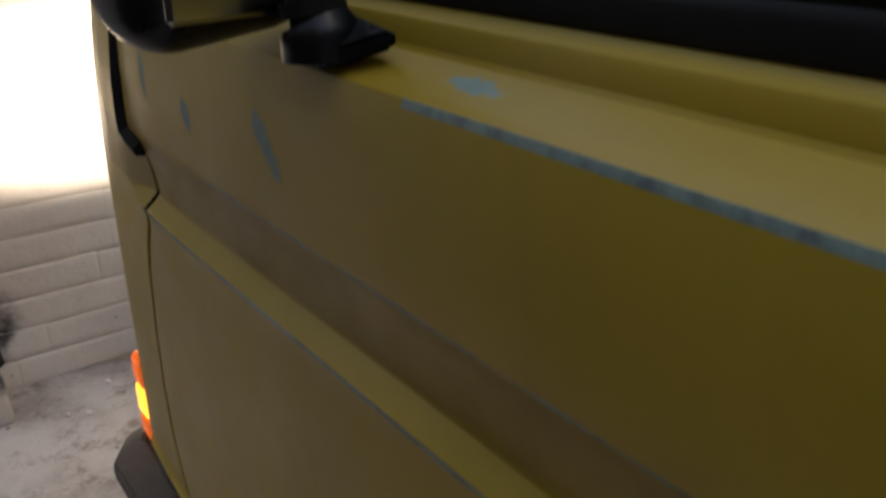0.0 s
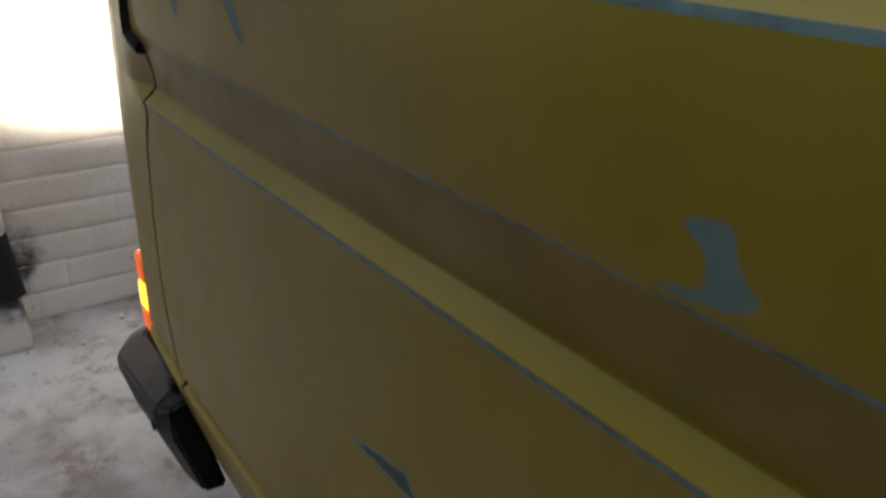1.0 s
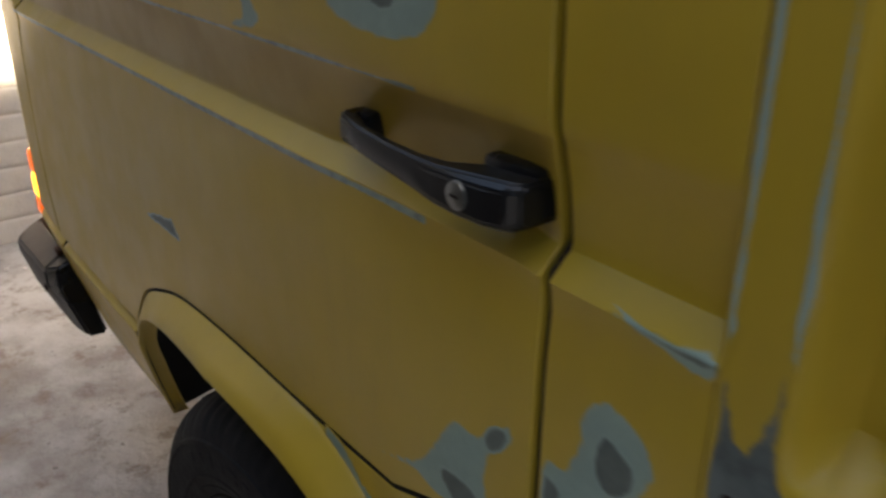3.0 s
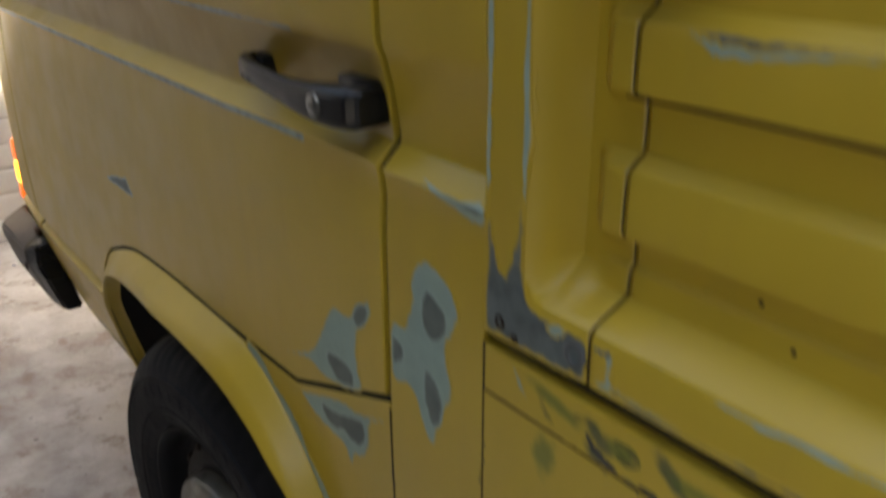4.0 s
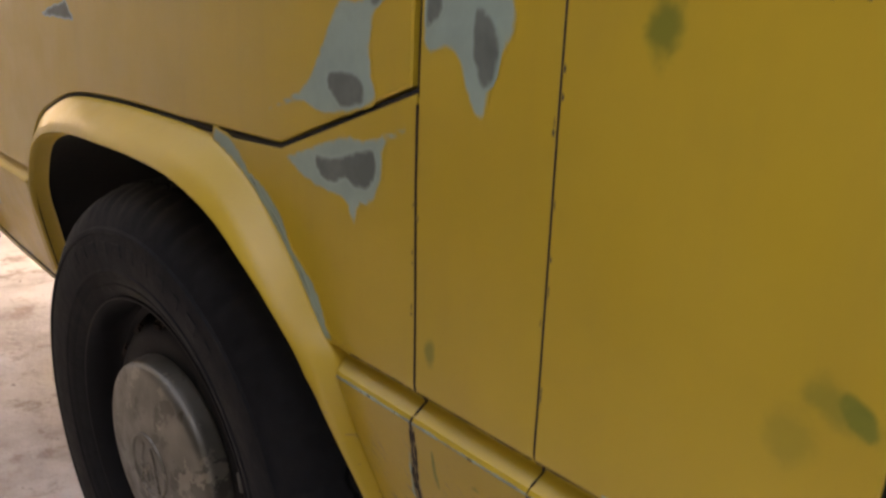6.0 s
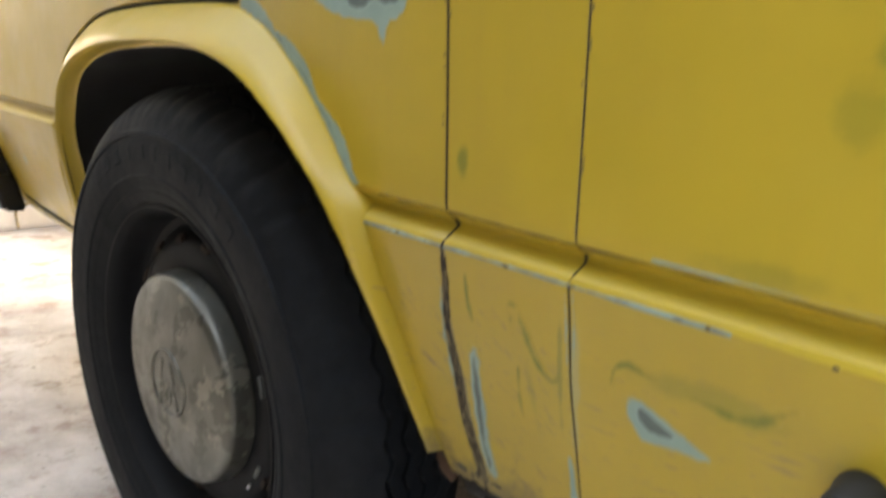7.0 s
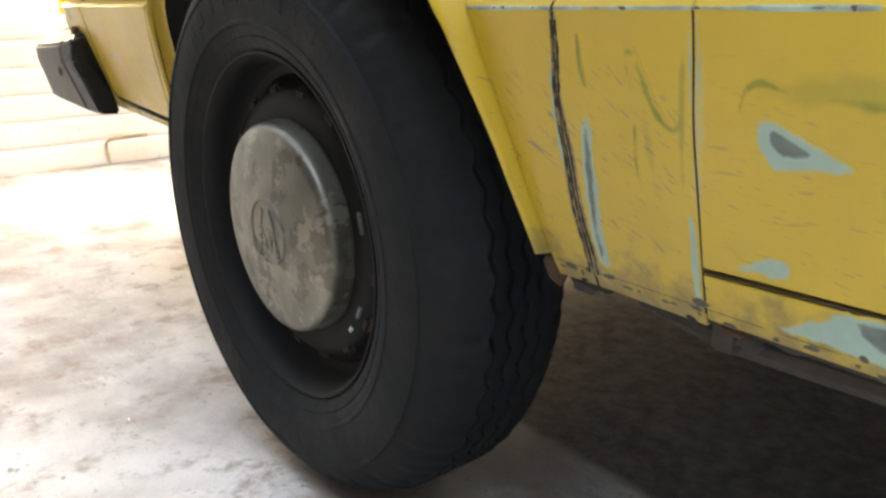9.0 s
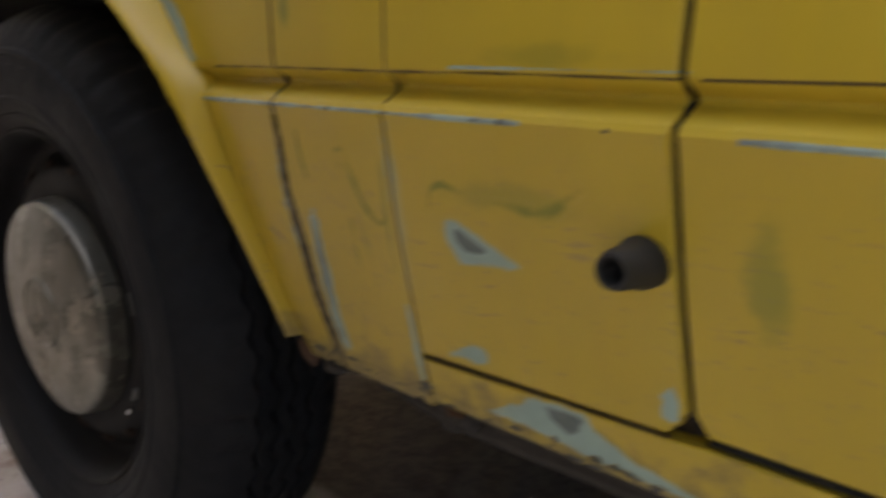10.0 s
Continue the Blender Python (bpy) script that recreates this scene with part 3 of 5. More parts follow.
def yard_litter():
    """A bent strip of pale metal and crumbs of plaster at the foot of the wall."""
    strip = new("metal_strip", None)
    tagged(strip, "bent pale metal strip lying by the white wall", "scrap")
    tube("strip_body", smooth_line([(-2.17, 0.36, 0.012), (-2.20, 0.362, 0.06), (-2.19, 0.375, 0.085), (-2.185, 0.44, 0.09), (-2.18, 0.50, 0.092)], 4), 0.005, M_SEALANT, strip, sides=6)
    rnd = random.Random(17)
    for k in range(7):
        x, y = rnd.uniform(-2.23, -1.95), rnd.uniform(-0.05, 0.75)
        bm = bmesh.new()
        bmesh.ops.create_icosphere(bm, subdivisions=2, radius=rnd.uniform(0.004, 0.009), matrix=Matrix.LocRotScale((x, y, 0.004), None, (rnd.uniform(0.8, 1.6), 1, 0.6)))
        for v in bm.verts:
            v.co += Vector((1, 0.6, 0.8)) * 0.005 * noise.noise(v.co * 90)
        tagged(new("plaster_crumb", from_bm("plaster_crumb", bm, M_WALL, smooth=False)), "small white crumb of plaster on the floor", "rubble", "crumbs by the wall")


ground()
front_wall()
yard_litter()
pier()
other_walls()

# ---------------------------------------------------------------- the truck
truck = tagged(new("pickup_truck"), "old yellow pickup truck sanded down with grey-blue primer patches", "truck")

ARCH_OUT = smooth_line([(-0.455, 0.345), (-0.440, 0.40), (-0.410, 0.47), (-0.372, 0.54), (-0.343, 0.585), (-0.300, 0.630), (-0.240, 0.657), (-0.165, 0.678), (-0.06, 0.687), (0.06, 0.690), (0.165, 0.688),
                        (0.220, 0.672), (0.264, 0.646), (0.307, 0.609), (0.343, 0.569), (0.368, 0.541), (0.3765, 0.500), (0.389, 0.448), (0.397, 0.395), (0.405, 0.352)], 4)
ARCH_IN = smooth_line([(-0.425, 0.345), (-0.410, 0.40), (-0.375, 0.48), (-0.335, 0.55), (-0.285, 0.600), (-0.210, 0.628), (-0.12, 0.643), (-0.03, 0.650), (0.05, 0.653), (0.10, 0.6525), (0.150, 0.650),
                       (0.205, 0.641), (0.255, 0.625), (0.300, 0.598), (0.335, 0.563), (0.355, 0.531), (0.3705, 0.496), (0.385, 0.447), (0.393, 0.395), (0.401, 0.352)], 4)
FLARE = [(0.610, 0.035), (0.580, 0.030), (0.550, 0.0235), (0.520, 0.0185), (0.500, 0.0175), (0.450, 0.0155), (0.380, 0.012)]
ARCH_BASE = [(0.570, 0.0), (0.530, 0.0006), (0.505, 0.005), (0.48, 0.0115), (0.454, 0.019), (0.379, 0.042), (0.345, 0.053)]
TOP = 1.222


def arch_part(lo, hi):
    """The outer curve of the wheel arch between two stations, front to rear."""
    return [tuple(p) for p in ARCH_OUT if lo <= p.x <= hi]


def wheel_arch():
    """The flared lip: rises from the skin, rolls over and returns inwards."""
    verts, faces = [], []
    k = len(ARCH_OUT)
    for i, (o, q) in enumerate(zip(ARCH_OUT, ARCH_IN)):
        t = i / (k - 1)
        fade = min(1.0, max(0.12, 3.2 * (t - 0.1) + 0.1))
        s, sq = table(o.y, ARCH_BASE) + side(o.x, 0.62), table(q.y, ARCH_BASE) + side(q.x, 0.62)
        out = -table(q.y, FLARE if q.x > 0 else FLARE[:1]) * fade
        ring = [(o, s + 0.017), (o, s + 0.0006), (o.lerp(q, 0.12), s + out * 0.12), (o.lerp(q, 0.45), s + (sq - s) * 0.45 + out * 0.62), (o.lerp(q, 0.80), s + (sq - s) * 0.8 + out * 0.97),
                (o.lerp(q, 0.92), sq + out), (o.lerp(q, 0.985), sq + out + 0.003), (q, sq + out + 0.008), (q, sq + out + 0.022), (q + (q - o) * 0.1, sq + out + 0.024)]
        verts += [(p.x, y, p.y) for p, y in ring]
    r = 10
    for i in range(k - 1):
        faces += [(i * r + j, i * r + j + 1, (i + 1) * r + j + 1, (i + 1) * r + j) for j in range(r - 1)]
    me = mesh_of("wheel_arch", verts, faces, M_YELLOW, angle=50)
    bm = bmesh.new()
    bm.from_mesh(me)
    bmesh.ops.recalc_face_normals(bm, faces=bm.faces)
    bm.to_mesh(me)
    bm.free()
    part("wheel_arch", me, truck, "flared wheel arch with worn primer edge")
    # dark liner behind the lip
    verts, faces = [], []
    lining = [q for q in ARCH_IN if q.x > 0 or q.y > 0.345]
    k = len(lining)
    for q in lining:
        verts += [(q.x * 1.0, table(q.y, ARCH_BASE) + 0.0, q.y), (q.x * 1.02, 0.15, q.y + 0.012), (q.x * 1.02, 0.36, max(q.y, 0.43) + 0.03 if q.x < 0 else q.y + 0.03), (q.x * 0.2, 0.365, 0.36)]
    faces = [(i * 4 + j, i * 4 + j + 1, i * 4 + j + 5, i * 4 + j + 4) for i in range(k - 1) for j in range(3)]
    part("wheel_well", mesh_of("wheel_well", verts, faces, M_UNDER), truck, "black coated wheel well")


BEND = (0.294, 0.6955)        # where the door's lower edge turns up towards the post
FRONT = [(-0.453, 0.360), (-0.745, 0.374), (-0.761, 0.382), (-0.765, 0.40), (-0.763, 0.54), (-0.786, 0.575), (-0.808, 0.635), (-0.816, 0.70), (-0.811, 0.78), (-0.793, 0.87), (-0.770, 0.93), (-0.762, 0.957),
         (-0.762, 0.990), (-0.771, 1.013), (-0.806, 1.026), (-0.812, 1.05)]        # the seam before the door, from the arch up
SEAM2 = [(0.570, 0.545), (0.5655, 0.505), (0.5605, 0.466), (0.5565, 0.42)]       # the seam leans forward below the ledge
SEAM1 = [(0.461, 0.540), (0.460, 0.534), (0.4525, 0.490), (0.450, 0.450), (0.449, 0.420), (0.4485, 0.390), (0.450, 0.365), (0.4525, 0.336)]
S1, S2, HX = 0.457, 0.570, 0.7555        # seams: door and post, post and bed, side panel and locker lid
RAIL0, RAIL1 = 0.825, 0.862


def cab_side():
    door = [(S1 - 0.0025, 0.757), BEND] + list(reversed(arch_part(-0.447, 0.13))) + FRONT + [(-0.800, TOP), (0.43, TOP), (0.4455, 1.175), (S1 + 0.001, 1.10), (S1 - 0.0002, 0.95)]
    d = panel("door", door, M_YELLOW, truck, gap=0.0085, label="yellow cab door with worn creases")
    front = FRONT[1:] + [(-0.800, TOP), (-1.018, TOP), (-1.018, 0.358), (-0.80, 0.352), (-0.458, 0.343), FRONT[0]]
    panel("front_corner", front, M_YELLOW, truck, gap=0.009)
    post = [(S1 + 0.003, 0.95), (S1 + 0.004, 1.10), (0.448, 1.175), (0.43, TOP), (S2, TOP)] + SEAM2 + [(0.549, 0.335)] + SEAM1[::-1] + [(S1, 0.70)]
    panel("door_post", post, M_YELLOW, truck, gap=0.0011, round_=0.0006, label="door post panel with large primer patches")
    fender = [BEND, (S1, 0.757), (S1, 0.70)] + SEAM1 + [(0.410, 0.335)] + list(reversed(arch_part(0.15, 0.42)))
    panel("rear_fender", fender, M_YELLOW, truck, gap=0.0011, round_=0.0006)
    return d


def gap_line(name, points, radius, mat, depth, parent=None, surface=side):
    """Dark seal, dirt or added shade lying in a gap between two sheets."""
    pts = [Vector(p) for p in points]
    fine = []
    for a, b in zip(pts, pts[1:]):
        k = max(1, math.ceil((b - a).length / 0.006))
        fine += [a.lerp(b, i / k) for i in range(k)]
    fine.append(pts[-1])
    tube(name, [(p.x, surface(p.x, p.y) + depth, p.y) for p in fine], radius, mat, parent or truck, sides=6)


def gaps():
    # black tubes give the door gap its shade; upper front one is the seal
    gap_line("door_gap_line", FRONT[:-2], 0.0042, M_SEAL, 0.0045)
    gap_line("door_gap_line", FRONT[-3:] + [(-0.802, 1.2)], 0.010, M_SEAL, -0.001)
    gap_line("door_gap_line", [(0.448, 1.175), (S1 + 0.004, 1.10), (S1 + 0.0015, 0.95), (S1 - 0.001, 0.757)], 0.0044, M_GAP, 0.0065)
    gap_line("door_gap_line", [(S1, 0.757), BEND] + list(reversed(arch_part(-0.447, 0.13))), 0.0036, M_SEAL, 0.004)
    gap_line("seam_dirt", [(S1, 0.75), (S1, 0.70)] + SEAM1, 0.0013, M_GAP, 0.0005)
    gap_line("seam_dirt", [(S2, 0.86)] + SEAM2 + [(0.5495, 0.345)], 0.0009, M_GAP, 0.0006)
    gap_line("seam_dirt", [(S2, RAIL0), (HX + 0.013, RAIL0), (1.7, RAIL0)], 0.0008, M_GAP, 0.0006)
    gap_line("lid_seal", [(1.7, 0.806), (HX + 0.029, 0.806), (HX + 0.017, 0.800), (HX + 0.013, 0.79), (HX - 0.0050, 0.56), (HX - 0.010, 0.40), (HX - 0.002, 0.386), (1.7, 0.392)], 0.0034, M_SEAL, 0.0065)
    gap_line("seam_dirt", [(HX + 0.013, RAIL0), (HX + 0.013, 0.80)], 0.0018, M_GAP, 0.001)
    gap_line("seam_dirt", [(0.5520, 0.376), (HX - 0.023, 0.382)], 0.0008, M_GAP, 0.0006)


def backing():
    """Dark inner shell seen in the gaps."""
    rear = [(p.x, p.y + 0.012) for p in ARCH_OUT]
    shell = [(-1.0, 0.36)] + rear + [(3.30, 0.36), (3.30, 0.86), (S2, 0.86), (S2, 1.21), (-1.0, 1.21)]
    panel("inner_shell", shell, M_GAP, truck, gap=0.0, surface=lambda x, z: side(x, z) + 0.013, step=0.08, deep=0.004)


def bed_side():
    panel("side_panel", SEAM2 + [(0.5520, 0.378), (HX - 0.023, 0.384), (HX - 0.010, 0.40), (HX - 0.0050, 0.56), (HX + 0.013, RAIL0), (S2, RAIL0)], M_YELLOW, truck, gap=0.0011, round_=0.0006, label="smooth lower side panel")
    panel("bed_rail", [(S2, RAIL0), (3.30, RAIL0), (3.30, RAIL1), (S2, RAIL1 - 0.002)], M_YELLOW, truck, gap=0.0016, round_=0.0008, label="scratched bed rail")
    lid = [(HX - 0.010, 0.40), (HX - 0.002, 0.386), (1.75, 0.392), (1.75, 0.806), (HX + 0.029, 0.806), (HX + 0.017, 0.800), (HX + 0.013, 0.79), (HX - 0.0050, 0.56)]
    panel("locker_lid", lid, M_YELLOW, truck, gap=0.0080, round_=0.001, label="locker lid under the bed")
    panel("lid_frame", [(HX + 0.013, RAIL0), (HX + 0.013, 0.806), (1.75, 0.806), (1.75, RAIL0)], M_YELLOW, truck, gap=0.004)
    panel("rear_side", [(1.75, 0.39), (1.75, RAIL0), (3.30, RAIL0), (3.30, 0.50), (2.95, 0.45), (2.86, 0.60), (2.70, 0.69), (2.46, 0.71), (2.22, 0.69), (2.06, 0.60), (1.98, 0.39)], M_YELLOW, truck, gap=0.004)
    panel("sill", [(0.5515, 0.374), (0.5495, 0.340), (1.98, 0.345), (1.98, 0.39), (HX - 0.002, 0.383), (HX - 0.023, 0.381)], M_YELLOW, truck, gap=0.0014, round_=0.0007, label="sill with bare primer patches")


RIB = [(1.32, 0.030), (1.128, 0.030), (1.118, 0.030), (1.112, 0.0305), (1.084, 0.0305), (1.0765, 0.0305), (1.0690, 0.0195), (1.0655, 0.0180), (1.050, 0.0178), (1.0340, 0.0180), (1.0315, 0.0295), (1.024, 0.0305),
       (1.010, 0.0305), (1.0015, 0.0305), (0.9940, 0.0195), (0.9905, 0.0180), (0.962, 0.0178), (0.9570, 0.0180), (0.9545, 0.0295), (0.947, 0.0305), (0.938, 0.0305), (0.9345, 0.0275), (0.926, 0.0270), (0.9195, 0.0265), (0.9085, 0.0020),
       (0.9055, -0.0015), (0.899, -0.003), (0.85, -0.003)]
FOOT = [(0.9310, 0.0305), (0.9085, 0.0020), (0.9055, -0.0015), (0.899, -0.003), (0.85, -0.003)]
R_LINES = sorted({z for z, _ in RIB + FOOT}, reverse=True)


def ribbed(x, z):
    """The ribbed bed side: plain near the corner post, pressed ribs further on."""
    flat = 0.0305 if z > 0.931 else table(z, FOOT)
    t = min(1, max(0, (x - 0.630) / 0.016))
    y = flat + (table(z, RIB) - flat) * t * t * (3 - 2 * t)
    c = max(0, min(1, (0.624 - x) / 0.016))
    return y + (-0.003 - y) * c * c * (3 - 2 * c)


def dropside():
    panel("corner_post", [(S2 + 0.001, 0.869), (0.660, 0.872), (0.6605, 1.32), (S2 + 0.001, 1.32)], M_YELLOW, truck, gap=0.0005, surface=ribbed, step=0.004, deep=0.02, lines=R_LINES, label="corner post of the bed with bare metal foot")
    panel("ribbed_panel", [(0.662, 0.872), (3.30, 0.880), (3.30, 1.32), (0.662, 1.32)], M_YELLOW, truck, gap=0.0005, surface=ribbed, step=0.06, deep=0.006, lines=R_LINES, label="ribbed bed side")
    # thin black tube standing in for the shade in the gap below the bed side
    tube("bed_gap_line", [(x, 0.004, 0.8655 + 0.004 * (x - S2)) for x in (S2, 0.8, 1.2, 2.0, 3.3)], 0.0020, M_SEAL, truck, sides=8)
    # a thin dark brown line along the upper crease of the ledge
    for a, b in ((0.385, S1), (S1 + 0.006, S2 - 0.002), (S2 + 0.002, HX - 0.004), (HX + 0.006, 1.72)):
        tube("ledge_line", [(x, 0.0012, 0.5566 + 0.0003 * math.sin(x * 31)) for x in np.linspace(a, b, 12)], [0.0007 + 0.0003 * math.sin(k * 1.7) for k in range(12)], M_CREASE, truck, sides=6)
    # brown tubes added as the shade beneath each rib
    for z in (0.9525, 1.0290):
        tube("crease_shade", [(x, 0.0306 - 0.0003, z - 0.0012 * math.sin(x * 23)) for x in np.arange(0.646, 3.28, 0.05)], [0.0007 + 0.0017 * min(1, k / 2) for k in range(len(np.arange(0.646, 3.28, 0.05)))], M_CREASE, truck, sides=8)
    # sealant run down the lap joint
    seam = [(0.661, ribbed(0.70, z) - 0.0006, z) for z in np.arange(0.905, 1.30, 0.003)]
    tube("lap_seam", seam, 0.0005, M_GAP, truck, sides=6)
    seam = smooth_line([(0.661, ribbed(0.70, 0.905) - 0.0005, 0.905), (0.662, -0.0035, 0.898), (0.663, -0.0035, 0.876)], 5)
    tube("lap_seam", seam, 0.0005, M_GAP, truck, sides=6)


def wheel(cx, cz=0.3043, y0=-0.0201, steer=3.1, lean=1.57):
    """A wheel near the flank's plane, turned a little; y0 is the plane through its rim."""
    w = new("wheel", None)
    w.parent = truck
    w.matrix_basis = pose(cx, y0, cz, lean, 0, steer)
    at = (0, 0, 0)
    # sidewall with moulded rings, shoulder, tread with four zigzag grooves
    tyre = [(0.182, 0.030), (0.1845, 0.016), (0.189, 0.0085), (0.195, 0.0045), (0.203, 0.001), (0.2045, 0.002), (0.206, 0.0005), (0.216, -0.0020), (0.2175, -0.0036), (0.2205, -0.0042), (0.222, -0.0030), (0.236, -0.0045), (0.250, -0.0048), (0.262, -0.0030),
            (0.2635, -0.0046), (0.2680, -0.0038), (0.2695, -0.0008), (0.278, 0.0022), (0.286, 0.0070), (0.293, 0.0125), (0.2985, 0.0190), (0.3025, 0.0255), (0.3060, 0.0330), (0.3085, 0.0400), (0.3105, 0.0460)]
    y = 0.0460
    for g in range(4):
        tyre += [(0.3030, y + 0.0010), (0.3030, y + 0.0042), (0.3112, y + 0.0050), (0.3116, y + 0.0120), (0.3112, y + 0.0182)]
        y += 0.0192 - 0.001
    tyre += [(0.3085, 0.126), (0.3060, 0.133), (0.300, 0.142), (0.288, 0.153), (0.26, 0.163), (0.22, 0.160), (0.185, 0.145)]
    tyre = [(0.185 + (r - 0.185) * 0.955, y) if r > 0.185 else (r, y) for r, y in tyre]
    sides = 312
    rough_ = random.Random(21)
    chunk = [rough_.uniform(0.3, 1.3) for _ in range(sides)]
    verts, faces = [], []
    for r, y in tyre:
        tread, shoulder = 0.045 < y < 0.121 and r > 0.2955, r > 0.2790 and (0.006 < y < 0.045 or 0.122 < y < 0.150)
        for k in range(sides):
            a = 2 * math.pi * k / sides
            zig = 0.0034 * (0, 0.7, 1, 0, -0.7, -1)[k % 6] if tread else 0.0
            lug = (-0.0036 * chunk[k // 8] if k % 8 < 2 else -0.0020 * chunk[k // 4] * (k % 4 == 0)) if shoulder and r < 0.3040 else 0.0
            rad = r + lug + 0.0006 * noise.noise(Vector((math.cos(a) * 3, y * 9, math.sin(a) * 3)))
            verts.append((rad * math.cos(a), y + zig, max(rad * math.sin(a), -cz + 0.0015)))
    for i in range(len(tyre) - 1):
        faces += [(i * sides + k, i * sides + (k + 1) % sides, (i + 1) * sides + (k + 1) % sides, (i + 1) * sides + k) for k in range(sides)]
    me = mesh_of("tyre", verts, faces, M_RUBBER, angle=32)
    bm = bmesh.new()
    bm.from_mesh(me)
    bmesh.ops.recalc_face_normals(bm, faces=bm.faces)
    bm.to_mesh(me)
    bm.free()
    me.set_sharp_from_angle(angle=radians(32))
    t = part("tyre", me, w, "black treaded tyre with worn shoulder blocks")
    # raised sidewall marks too worn to read
    rnd = random.Random(8)
    for k in range(11):
        a = radians(52 + 7.2 * k)
        bm = bmesh.new()
        bmesh.ops.create_cube(bm, size=1.0, matrix=Matrix.LocRotScale((0.243 * math.cos(a), -0.0045, 0.243 * math.sin(a)), Euler((0, -a, 0)), (0.015, 0.0018, 0.012 + 0.008 * rnd.random())))
        bmesh.ops.bevel(bm, geom=bm.edges[:], offset=0.0008, segments=1, affect="EDGES")
        part("raised_mark", from_bm("raised_mark", bm, M_RUBBER), t)
    turned("rim", [(0.184, 0.030), (0.1875, 0.013), (0.1882, 0.0085), (0.1872, 0.0064), (0.1850, 0.0068), (0.1825, 0.0105), (0.1800, 0.018), (0.1770, 0.030), (0.1755, 0.043), (0.171, 0.049), (0.162, 0.0515), (0.156, 0.049), (0.150, 0.040),
                   (0.144, 0.0335), (0.136, 0.0305), (0.126, 0.0300), (0.10, 0.034), (0.0001, 0.034)], M_RIM, w, at, "black steel rim with vent slots", sides=96)
    for k in range(16):
        a = 2 * math.pi * (k + 0.5) / 16
        bm = bmesh.new()
        bmesh.ops.create_cube(bm, size=1.0, matrix=Matrix.LocRotScale((0.1465 * math.cos(a), 0.0375, 0.1465 * math.sin(a)), Euler((0, -a, 0)), (0.013, 0.010, 0.021)))
        bmesh.ops.bevel(bm, geom=bm.edges[:], offset=0.0035, segments=2, affect="EDGES")
        part("vent_slot", from_bm("vent_slot", bm, M_GAP), w)
    for a0, ln, mat in ((12, 0.022, M_ZINC), (-30, 0.016, M_ZINC), (-42, 0.010, M_CHROME)):
        a = radians(a0)
        bm = bmesh.new()
        bmesh.ops.create_cube(bm, size=1.0, matrix=Matrix.LocRotScale((0.136 * math.cos(a), 0.0295, 0.136 * math.sin(a)), Euler((0, -a, 0)), (0.005, 0.004, ln)))
        bmesh.ops.bevel(bm, geom=bm.edges[:], offset=0.0012, segments=1, affect="EDGES")
        part("cap_clip", from_bm("cap_clip", bm, mat), w, "bare metal cap clip")
    cap = [(0.1215, 0.0335), (0.1245, 0.0318), (0.1252, 0.0295), (0.1245, 0.0275), (0.1240, 0.019), (0.1234, 0.0135), (0.1222, 0.0095), (0.1200, 0.0066), (0.1172, 0.0050), (0.112, 0.0040), (0.10, 0.0022), (0.08, -0.0005), (0.055, -0.0030), (0.03, -0.0044), (0.0001, -0.0050)]
    turned("hubcap", [(r * 0.928, y) for r, y in cap], M_CAP, w, at, "dented dull chrome hubcap with an embossed ring", sides=96, wobble=lambda a, r, y: 0.0005 * math.sin(3 * a + 1) * (y > 0.006))
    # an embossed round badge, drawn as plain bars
    turned("badge_ring", [(0.0385, -0.0036), (0.038, -0.0054), (0.0360, -0.0062), (0.0342, -0.0054), (0.0338, -0.0040)], M_CAP, w, at, sides=48)
    for dx, dz, turn, ln in ((-0.012, 0.013, 20, 0.026), (0.012, 0.013, -20, 0.026), (-0.016, -0.012, 16, 0.032), (-0.005, -0.014, -18, 0.022), (0.005, -0.014, 18, 0.022), (0.016, -0.012, -16, 0.032)):
        bm = bmesh.new()
        bmesh.ops.create_cube(bm, size=1.0, matrix=Matrix.LocRotScale((dx, -0.0047, dz), Euler((0, radians(turn), 0)), (0.0055, 0.0032, ln)))
        bmesh.ops.bevel(bm, geom=bm.edges[:], offset=0.0012, segments=1, affect="EDGES")
        part("badge_bar", from_bm("badge_bar", bm, M_CAP), w)
    return w


